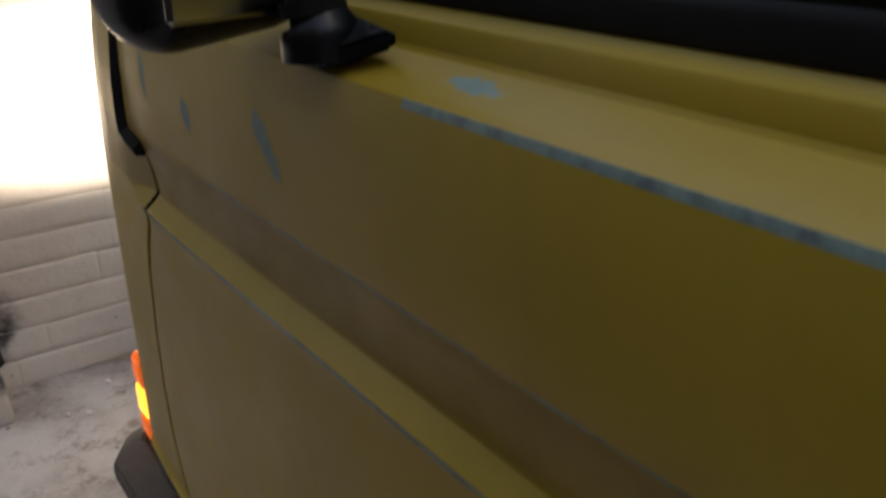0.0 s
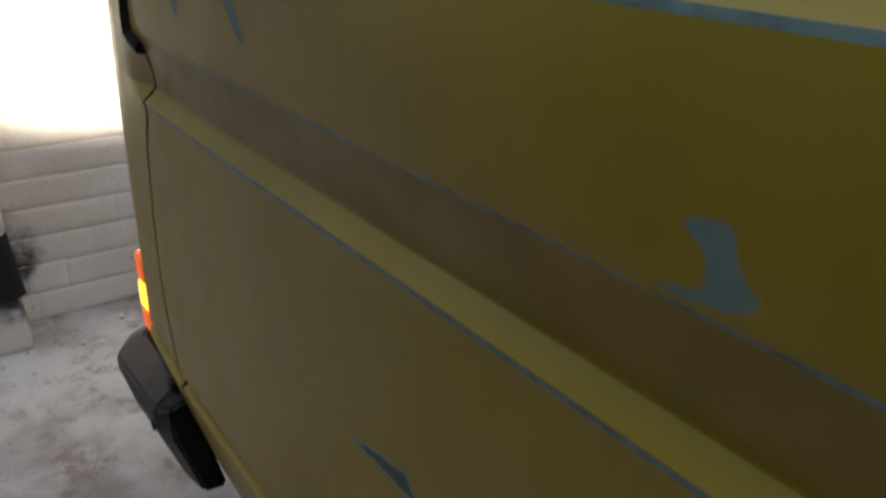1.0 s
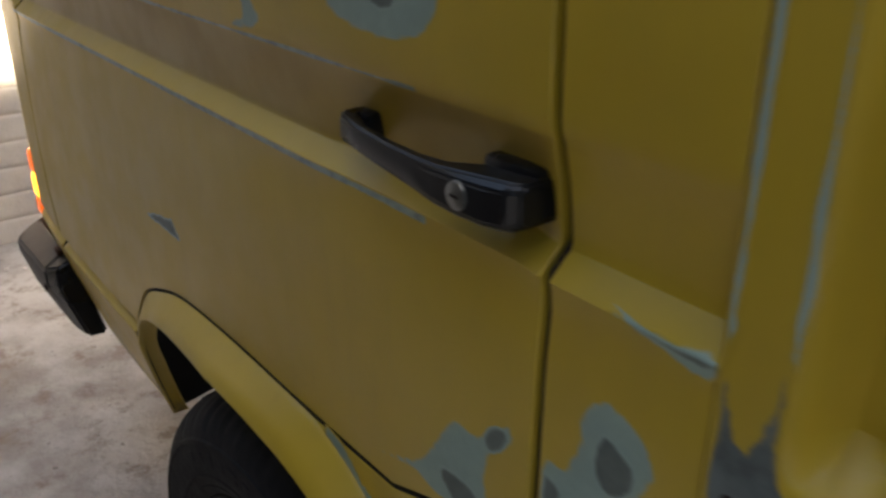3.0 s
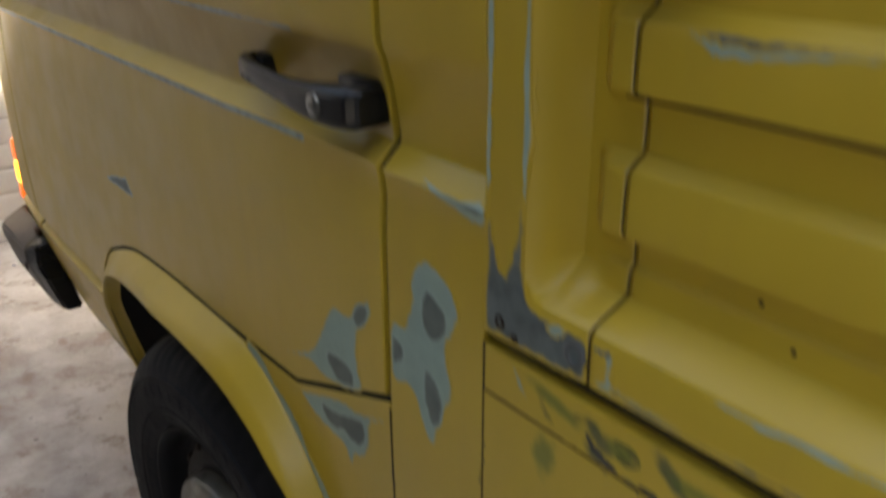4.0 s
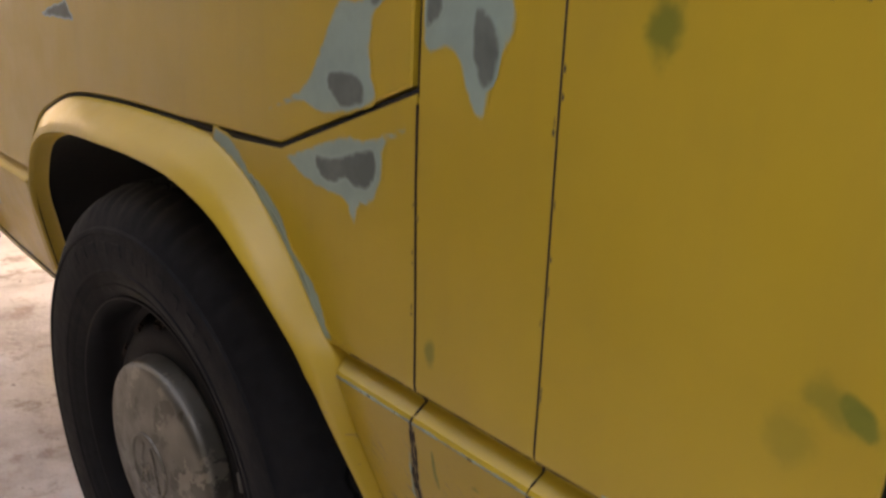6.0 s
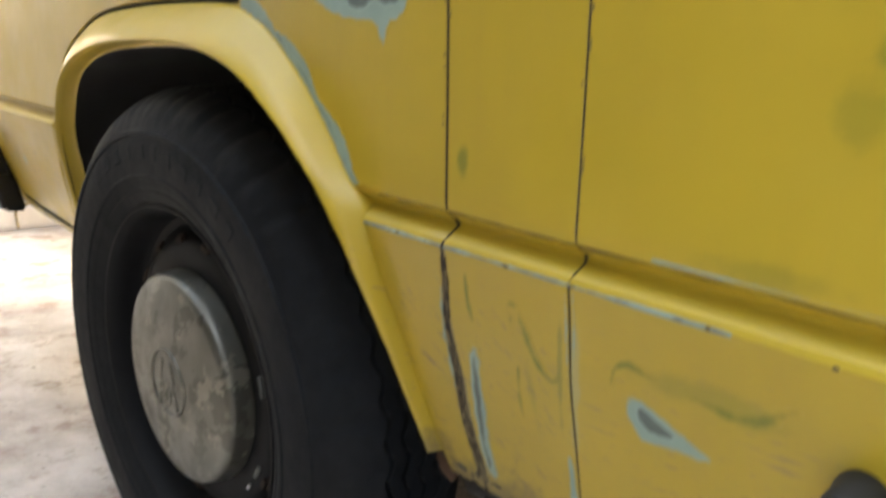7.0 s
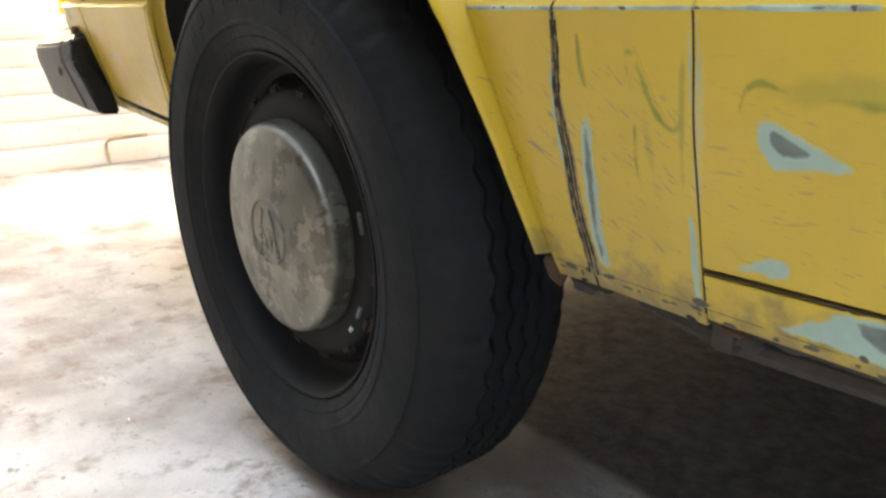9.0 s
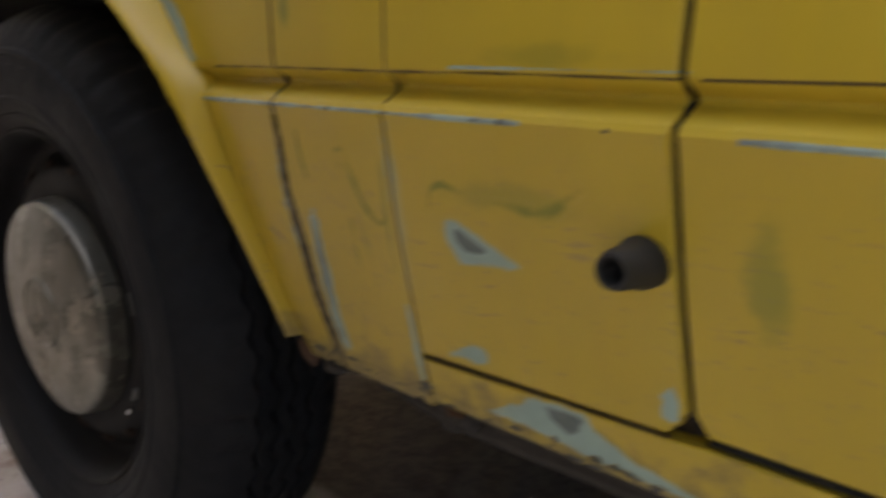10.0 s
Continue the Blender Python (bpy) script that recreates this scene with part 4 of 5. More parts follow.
def door_handle(d):
    """Black pull handle: a thin grip swelling into a thick lock housing, on two feet."""
    def section(x, y, z, w, h):
        return [(x, y - w * c[0], z + h * c[1]) for c in ((0.5, 0.35), (0.5, -0.35), (0.35, -0.5), (-0.35, -0.5), (-0.5, -0.35), (-0.5, 0.35), (-0.35, 0.5), (0.35, 0.5))]
    lift = 0.019
    st = [(0.236, 0.012, 1.001, 0.006, 0.012), (0.238, -0.006, 1.002, 0.018, 0.020), (0.243, -0.018, 1.003, 0.022, 0.024), (0.252, -0.026, 1.003, 0.016, 0.023), (0.275, -0.030, 1.001, 0.012, 0.021), (0.310, -0.0325, 0.999, 0.012, 0.022),
          (0.345, -0.033, 0.997, 0.014, 0.025), (0.370, -0.032, 0.996, 0.020, 0.029), (0.392, -0.026, 0.996, 0.034, 0.033), (0.420, -0.020, 0.997, 0.046, 0.035), (0.440, -0.018, 0.999, 0.048, 0.034), (0.447, -0.014, 1.000, 0.040, 0.030), (0.449, -0.006, 1.000, 0.020, 0.024)]
    verts, faces = [], []
    for s in st:
        verts += section(0.401 + (s[0] - 0.396) * (0.97 if s[0] < 0.396 else 0.87), s[1] + lift, s[2] - 0.011, s[3] * 0.85, s[4] * 0.86)
    for i in range(len(st) - 1):
        faces += [(i * 8 + k, i * 8 + (k + 1) % 8, (i + 1) * 8 + (k + 1) % 8, (i + 1) * 8 + k) for k in range(8)]
    faces += [tuple(range(8)), tuple(range((len(st) - 1) * 8, len(st) * 8))]
    me = mesh_of("handle", verts, faces, M_BLACK, angle=30)
    bm = bmesh.new()
    bm.from_mesh(me)
    bmesh.ops.recalc_face_normals(bm, faces=bm.faces)
    bmesh.ops.bevel(bm, geom=[e for e in bm.edges if e.calc_face_angle(0) > 0.5], offset=0.0016, segments=2, affect="EDGES")
    bm.to_mesh(me)
    bm.free()
    me.polygons.foreach_set("use_smooth", [True] * len(me.polygons))
    part("handle", me, d, "black plastic pull handle")
    part("handle_foot", from_bm("handle_foot", box(0.246, 0.271, 0.002, 0.024, 0.981, 1.001, 0.004), M_BLACK), d)
    part("handle_foot", from_bm("handle_foot", box(0.395, 0.443, 0.002, 0.026, 0.974, 1.006, 0.004), M_BLACK), d)
    turned("lock_cylinder", [(0.0001, -0.0032), (0.0072, -0.0032), (0.0086, -0.0026), (0.0092, 0.0), (0.0092, 0.006)], M_LOCK, d, (0.401, -0.020, 0.986), "steel door lock", sides=32)
    part("key_slot", from_bm("key_slot", box(0.3975, 0.4045, -0.0238, -0.0222, 0.9852, 0.9868, 0.0), M_GAP), d)


def patches(d):
    """Primer and bare metal showing through the sanded paint."""
    P = lambda pts, lift=0.00016: decal("primer_patch", pts, M_PRIMER, truck, lift)
    F = lambda pts: decal("bare_patch", pts, M_FILLER, truck, 0.00032, ragged=0.001)
    # the door post
    P([(0.506, 0.8990), (0.530, 0.8890), (0.544, 0.8720), (0.540, 0.8530), (0.530, 0.8360), (0.535, 0.8160), (0.537, 0.7990), (0.524, 0.7760), (0.514, 0.7450), (0.500, 0.7600), (0.487, 0.7830), (0.4625, 0.7820), (0.4615, 0.8290), (0.478, 0.8340), (0.488, 0.8560), (0.490, 0.8810)])
    F([(0.508, 0.8760), (0.529, 0.8660), (0.531, 0.8480), (0.516, 0.8350), (0.503, 0.8420), (0.501, 0.8620)])
    F([(0.504, 0.8130), (0.516, 0.8080), (0.527, 0.7910), (0.523, 0.7710), (0.513, 0.7650), (0.503, 0.7830)])
    F([(0.4625, 0.8220), (0.476, 0.8180), (0.480, 0.8070), (0.472, 0.7980), (0.4625, 0.7960)])
    # the lower rear corner of the door
    decal("primer_patch", [(0.431, 0.8390), (0.436, 0.8260), (0.427, 0.8130), (0.414, 0.8000), (0.410, 0.7780), (0.412, 0.7630), (0.415, 0.7455), (0.380, 0.7330), (0.350, 0.7290), (0.325, 0.7340), (0.290, 0.7240), (0.268, 0.7200), (0.290, 0.7310), (0.318, 0.7420), (0.335, 0.7550), (0.350, 0.7760), (0.362, 0.7960),
                           (0.375, 0.8100), (0.398, 0.8110)], M_PRIMER, d)
    decal("bare_patch", [(0.427, 0.8310), (0.431, 0.8220), (0.421, 0.8080), (0.410, 0.8040), (0.406, 0.8140), (0.414, 0.8260)], M_FILLER, d, 0.00032, ragged=0.001)
    decal("bare_patch", [(0.360, 0.7610), (0.385, 0.7640), (0.402, 0.7580), (0.404, 0.7455), (0.400, 0.7405), (0.385, 0.7365), (0.372, 0.7375), (0.358, 0.7500)], M_FILLER, d, 0.00032, ragged=0.001)
    # the fender under it
    P([(0.296, 0.6890), (0.318, 0.6990), (0.345, 0.7080), (0.380, 0.7200), (0.405, 0.7210), (0.432, 0.7310), (0.448, 0.7370), (0.450, 0.7310), (0.425, 0.7170), (0.424, 0.6980), (0.412, 0.6770), (0.398, 0.6710), (0.389, 0.6550), (0.380, 0.6710), (0.358, 0.6730), (0.335, 0.6760), (0.312, 0.6830)])
    F([(0.341, 0.7010), (0.360, 0.7010), (0.378, 0.7060), (0.392, 0.7110), (0.414, 0.7150), (0.417, 0.6970), (0.407, 0.6850), (0.390, 0.6830), (0.380, 0.6870), (0.366, 0.6810), (0.350, 0.6830), (0.342, 0.6910)])
    rim_ = [p for p in ARCH_OUT if 0.17 < p.x < 0.362]
    def off(k, d):
        a, b = rim_[max(k - 1, 0)], rim_[min(k + 1, len(rim_) - 1)]
        t = (b - a).normalized()
        return tuple(rim_[k] + Vector((-t.y, t.x)) * d)
    last = len(rim_) - 1
    P([off(k, -0.002) for k in range(last + 1)] + [off(k, 0.007 + 0.009 * abs(math.sin(0.55 * k + 0.4))) for k in range(last, -1, -1)])
    F([off(k, 0.002) for k in range(last // 3, last - 1)] + [off(k, 0.0045 + 0.003 * abs(math.sin(0.9 * k))) for k in range(last - 2, last // 3 - 1, -1)])
    # small chips
    decal("primer_patch", [(-0.241, 0.7665), (-0.205, 0.7760), (-0.173, 0.7815), (-0.156, 0.7860), (-0.148, 0.7770), (-0.136, 0.7650), (-0.160, 0.7640), (-0.200, 0.7640), (-0.228, 0.7635)], M_FILLER, d)
    decal("primer_patch", [(0.232, 1.094), (0.229, 1.074), (0.242, 1.064), (0.270, 1.0585), (0.300, 1.0565), (0.330, 1.060), (0.354, 1.072), (0.360, 1.094), (0.332, 1.108), (0.270, 1.110)], M_PRIMER, d)
    decal("bare_patch", [(0.283, 1.083), (0.290, 1.076), (0.307, 1.076), (0.316, 1.083), (0.306, 1.089), (0.291, 1.089)], M_FILLER, d, 0.00032)
    decal("primer_patch", [(0.074, 1.073), (0.090, 1.079), (0.107, 1.080), (0.109, 1.068), (0.115, 1.058), (0.124, 1.050), (0.118, 1.040), (0.090, 1.034), (0.062, 1.0335), (0.072, 1.041), (0.091, 1.047), (0.088, 1.060)], M_PRIMER, d)
    for x, z0, z1, w, lean in ((-0.705, 1.080, 1.130, 0.010, 0.0), (-0.600, 1.068, 1.104, 0.014, 0.004), (-0.452, 1.070, 1.122, 0.009, 0.030)):
        decal("primer_patch", [(x, z1), (x + w + lean * 0.3, z1 - 0.008), (x + w + lean, z0 + 0.01), (x + lean + w * 0.4, z0), (x + lean * 0.6 - w * 0.3, z0 + 0.012), (x - w * 0.5, z1 - 0.015)], M_PRIMER, d)
    decal("primer_patch", [(-0.252, 1.170), (-0.230, 1.175), (-0.205, 1.174), (-0.195, 1.170), (-0.222, 1.168)], M_PRIMER, d)
    # torn paint under the belt on the post
    P([(0.486, 0.957), (0.510, 0.951), (0.540, 0.951), (0.5685, 0.954), (0.5685, 0.938), (0.553, 0.937), (0.535, 0.942), (0.508, 0.948)])
    F([(0.505, 0.953), (0.540, 0.949), (0.5675, 0.951), (0.5675, 0.944), (0.548, 0.943), (0.525, 0.947)])
    # the lower panel
    P([(0.6005, 0.475), (0.6065, 0.4805), (0.614, 0.479), (0.625, 0.4745), (0.643, 0.466), (0.657, 0.4585), (0.652, 0.4535), (0.628, 0.4515), (0.611, 0.4500), (0.6015, 0.462)])
    F([(0.6085, 0.473), (0.615, 0.4745), (0.623, 0.470), (0.635, 0.4645), (0.631, 0.4595), (0.618, 0.4585), (0.609, 0.464)])
    decal("primer_patch", [(0.466, 0.463), (0.474, 0.470), (0.480, 0.464), (0.478, 0.443), (0.473, 0.410), (0.471, 0.384), (0.473, 0.360), (0.460, 0.350), (0.456, 0.381), (0.457, 0.407), (0.461, 0.437)], M_PRIMER, truck, ragged=0.005, feather=0.005)
    F([(0.4695, 0.459), (0.4755, 0.460), (0.4745, 0.440), (0.470, 0.410), (0.4665, 0.384), (0.468, 0.366), (0.4615, 0.358), (0.4595, 0.381), (0.4605, 0.407), (0.4645, 0.437)])
    decal("primer_patch", [(0.4475, 0.500), (0.4515, 0.505), (0.4495, 0.470), (0.4470, 0.430), (0.4440, 0.405), (0.4415, 0.430), (0.4425, 0.465)], M_PRIMER, truck, ragged=0.003, feather=0.003)
    stroke([(0.4785, 0.520), (0.4770, 0.500), (0.4790, 0.485)], 0.006, M_MOSS, truck)
    P([(0.5465, 0.412), (0.5445, 0.39), (0.5430, 0.37), (0.5425, 0.352), (0.5480, 0.350), (0.5500, 0.37), (0.5520, 0.39), (0.5520, 0.412)])
    P([(0.572, 0.3825), (0.588, 0.393), (0.605, 0.400), (0.616, 0.397), (0.614, 0.3855), (0.597, 0.3835)])
    P([(0.729, 0.392), (0.731, 0.405), (0.7355, 0.412), (0.7415, 0.414), (0.7425, 0.400), (0.740, 0.391)])
    P([(0.622, 0.3655), (0.636, 0.3715), (0.640, 0.3765), (0.655, 0.3775), (0.682, 0.3785), (0.686, 0.371), (0.700, 0.3635), (0.722, 0.3560), (0.760, 0.3500), (0.740, 0.3445), (0.690, 0.3450), (0.655, 0.3470), (0.625, 0.3500), (0.600, 0.3470), (0.590, 0.3500), (0.605, 0.3560)])
    F([(0.648, 0.3745), (0.678, 0.3755), (0.679, 0.3665), (0.668, 0.3560), (0.655, 0.3620)])
    P([(0.597, 0.8565), (0.603, 0.855), (0.612, 0.842), (0.617, 0.836), (0.609, 0.838), (0.600, 0.847)])
    # dark chips and cracks on the bed rail
    F2 = lambda pts: decal("bare_patch", pts, M_CHIP, truck, 0.00045, ragged=0.0015, feather=0.0014)
    F2([(0.660, 0.8405), (0.664, 0.842), (0.669, 0.837), (0.677, 0.834), (0.688, 0.8285), (0.686, 0.8265), (0.676, 0.8268), (0.668, 0.830), (0.664, 0.835)])
    F2([(0.700, 0.8285), (0.706, 0.8310), (0.715, 0.8300), (0.722, 0.8275), (0.710, 0.8265), (0.703, 0.8265)])
    F2([(0.646, 0.8265), (0.652, 0.8282), (0.658, 0.8275), (0.655, 0.8262)])
    for line in ([(0.618, 0.850), (0.624, 0.846), (0.627, 0.839), (0.634, 0.833), (0.636, 0.8285)], [(0.650, 0.846), (0.662, 0.849), (0.672, 0.8445), (0.671, 0.8385)], [(0.682, 0.8455), (0.692, 0.847), (0.700, 0.842), (0.692, 0.838), (0.684, 0.841)],
                 [(0.712, 0.850), (0.722, 0.845), (0.733, 0.838), (0.741, 0.8365), (0.744, 0.842), (0.755, 0.8455), (0.772, 0.846)], [(0.785, 0.853), (0.797, 0.848), (0.812, 0.845), (0.82, 0.838)]):
        stroke(line, 0.0095, M_OLIVE, truck)
        stroke(line, 0.0022, M_CHIP, truck, 0.00038, "crack")
    # rusty chips along the seams
    rnd = random.Random(29)
    spots = [(rnd.uniform(0.60, 0.86), RAIL0 + rnd.choice((-0.0022, 0.0022))) for _ in range(16)]
    spots += [(S2 + rnd.choice((-0.0022, 0.0022)), rnd.uniform(0.56, 0.82)) for _ in range(10)]
    spots += [(S1 + rnd.choice((-0.0018, 0.0026)), rnd.uniform(0.56, 0.69)) for _ in range(8)]
    spots += [(rnd.uniform(0.39, 0.74), 0.534) for _ in range(9)]
    low_edge = [(rnd.uniform(0.41, 0.74), rnd.uniform(0.342, 0.352)) for _ in range(26)]
    for cx, cz in spots + low_edge:
        a, b = (rnd.uniform(0.002, 0.008), rnd.uniform(0.0012, 0.0035)) if cz < 0.36 else (rnd.uniform(0.0012, 0.0042), rnd.uniform(0.0008, 0.0018)) if abs(cz - RAIL0) < 0.004 or cz < 0.54 else (rnd.uniform(0.0008, 0.0016), rnd.uniform(0.0015, 0.0045))
        decal("chip", [(cx + a * math.cos(k) * rnd.uniform(0.6, 1.2), cz + b * math.sin(k) * rnd.uniform(0.6, 1.2)) for k in np.arange(0, 6.2, 0.9)], M_CHIP, truck, 0.0003, per=2, ragged=0.0003, feather=0.0006)
    # rubbed green streaks low on the panels
    stroke([(0.515, 0.488), (0.517, 0.503), (0.520, 0.509), (0.526, 0.497), (0.533, 0.478), (0.541, 0.467), (0.549, 0.467), (0.556, 0.480)], 0.0105, M_MOSS, truck)
    stroke([(0.5165, 0.466), (0.513, 0.445), (0.512, 0.425)], 0.005, M_MOSS, truck)
    stroke([(0.592, 0.478), (0.596, 0.490), (0.602, 0.4955), (0.608, 0.497), (0.616, 0.495), (0.626, 0.492)], 0.008, M_MOSS, truck)
    stroke([(0.5655, 0.528), (0.5625, 0.500), (0.5595, 0.470)], 0.0042, M_PRIMER, truck)
    stroke([(0.5715, 0.530), (0.5690, 0.505), (0.5650, 0.480)], 0.0032, M_PRIMER, truck)
    stroke([(0.640, 0.492), (0.655, 0.491), (0.669, 0.490), (0.683, 0.493), (0.693, 0.500), (0.704, 0.507)], 0.013, M_MOSS, truck)
    stroke([(0.732, 0.668), (0.742, 0.660), (0.750, 0.650)], 0.018, M_MOSS, truck)
    # primer on the front corner
    P([(-0.985, 0.50), (-0.960, 0.515), (-0.935, 0.505), (-0.938, 0.480), (-0.962, 0.462), (-0.985, 0.474)])
    P([(-0.90, 0.535), (-0.875, 0.54), (-0.865, 0.52), (-0.885, 0.505), (-0.905, 0.515)])
    # bed corner
    R = lambda pts, mat, lift=0.00018: decal("bare_metal", pts, mat, truck, lift, surface=ribbed)
    R([(0.573, 0.873), (0.590, 0.872), (0.615, 0.872), (0.640, 0.873), (0.660, 0.874), (0.6605, 0.885), (0.6590, 0.9000), (0.640, 0.9010), (0.622, 0.9015), (0.611, 0.908), (0.607, 0.930), (0.608, 0.965), (0.6105, 1.000), (0.6095, 1.04), (0.606, 1.000), (0.602, 0.955), (0.596, 0.928), (0.590, 0.916),
       (0.582, 0.930), (0.577, 0.955), (0.5745, 1.00), (0.574, 0.94)], M_ZINC)
    R([(0.5722, 1.30), (0.5770, 1.30), (0.5785, 1.10), (0.5775, 1.00), (0.5765, 0.965), (0.5735, 0.955), (0.5722, 1.10)], M_PRIMER, 0.00036)
    R([(0.6025, 1.30), (0.6060, 1.30), (0.6070, 1.12), (0.6095, 0.985), (0.6060, 0.965), (0.6035, 1.00), (0.6030, 1.12)], M_PRIMER, 0.00040)
    R([(0.627, 0.895), (0.634, 0.9005), (0.644, 0.9000), (0.640, 0.8940), (0.634, 0.8910)], M_PRIMER, 0.00036)
    R([(0.6635, 0.9000), (0.672, 0.9010), (0.684, 0.9010), (0.6805, 0.8970), (0.6800, 0.8840), (0.694, 0.8810), (0.733, 0.8795), (0.80, 0.8800), (0.80, 0.8770), (0.733, 0.8760), (0.691, 0.8750), (0.668, 0.8745), (0.6635, 0.878), (0.6720, 0.8830), (0.6725, 0.8950)], M_PRIMER)
    R([(0.676, 0.8790), (0.700, 0.8785), (0.740, 0.8780), (0.800, 0.8785), (0.800, 0.8765), (0.740, 0.8755), (0.690, 0.8745)], M_ZINC, 0.00036)
    R([(0.664, 0.8995), (0.678, 0.9005), (0.676, 0.8965), (0.666, 0.8965)], M_ZINC, 0.00036)
    R([(0.735, 0.9030), (0.77, 0.9050), (0.84, 0.9055), (0.90, 0.9050), (0.90, 0.9020), (0.80, 0.9010), (0.76, 0.9005)], M_PRIMER)
    # torn paint on the edge of the upper rib
    R([(0.684, 1.0688), (0.70, 1.0695), (0.75, 1.0695), (0.80, 1.0695), (0.86, 1.0695), (0.86, 1.0660), (0.80, 1.0650), (0.765, 1.0625), (0.738, 1.0590), (0.716, 1.0562), (0.705, 1.0568), (0.696, 1.0615)], M_PRIMER)
    R([(0.690, 1.0690), (0.74, 1.0695), (0.80, 1.0695), (0.86, 1.0690), (0.80, 1.0668), (0.750, 1.0650), (0.718, 1.0628), (0.703, 1.0640)], M_ZINC, 0.00036)
    for x, z, r, mat in ((0.588, 0.8825, 0.0042, M_GAP), (0.602, 0.8765, 0.0026, M_GAP), (0.6515, 0.8880, 0.0080, M_ZINC)):
        turned("bolt_hole", [(0.0001, 0.003), (r * 0.55, 0.003), (r * 0.6, -0.0008), (r * 0.9, -0.0010), (r * 1.1, 0.0)], mat, truck, (x, -0.0035, z), sides=20)
    for x, z in ((0.761, 0.928), (0.739, 0.944)):
        turned("drain_hole", [(0.0001, -0.0008), (0.0012, -0.0008), (0.0017, 0.0)], M_GAP, truck, (x, ribbed(0.7, z) - 0.0003, z), sides=10)


def latch():
    """Black over-centre catch at the top of the bed corner."""
    l = new("bed_latch", None)
    l.parent = truck
    st = smooth_line([(0.650, 1.150), (0.643, 1.132), (0.650, 1.118), (0.668, 1.112), (0.682, 1.115), (0.695, 1.115), (0.702, 1.118), (0.703, 1.148)], 4)
    bm = bmesh.new()
    ring = [bm.verts.new((p.x, -0.012, p.y)) for p in st]
    f = bm.faces.new(ring)
    out = bmesh.ops.extrude_face_region(bm, geom=[f])
    for v in [g for g in out["geom"] if isinstance(g, bmesh.types.BMVert)]:
        v.co.y += 0.05
    bmesh.ops.bevel(bm, geom=[e for e in bm.edges if abs(e.verts[0].co.y - e.verts[1].co.y) < 0.001], offset=0.006, segments=2, affect="EDGES")
    part("latch_body", from_bm("latch_body", bm, M_GREYPLASTIC), l)
    part("latch_lever", from_bm("latch_lever", box(0.666, 0.696, -0.018, -0.006, 1.122, 1.19, 0.005), M_ZINC), l)
    tube("latch_pin", [(0.660, -0.018, 1.128), (0.660, 0.03, 1.128)], 0.007, M_ZINC, l)


def hinge():
    """Rusty bed hinge with its twisted safety wire."""
    h = new("bed_hinge", None)
    h.parent = truck
    part("hinge_plate", from_bm("hinge_plate", box(0.838, 0.875, -0.012, 0.0, 0.818, 0.885, 0.004), M_RUST), h)
    tube("hinge_pin", [(0.833, -0.014, 0.858), (0.885, -0.014, 0.858)], 0.007, M_RUST, h)
    for k in range(3):
        tube("wire_loop", [(0.838 + 0.004 * k + 0.005 * math.sin(a * 2 + k), -0.018 - 0.004 * math.cos(a * 3 + k), 0.862 - 0.05 * a / 3) for a in np.arange(0, 3.1, 0.2)], 0.0022, M_RUST, h, sides=6)


def stop():
    """Black rubber door stop on the lower panel."""
    s = new("rubber_stop", None)
    s.parent = truck
    turned("stop_body", [(0.0001, 0.02), (0.0118, 0.02), (0.0125, 0.004), (0.0122, -0.004), (0.0102, -0.010), (0.0094, -0.020), (0.0080, -0.0240), (0.0066, -0.0235), (0.0056, -0.010), (0.0001, 0.0)], M_STOP, s, (0.7330, 0.010, 0.4765), "hollow black rubber stop", sides=28)


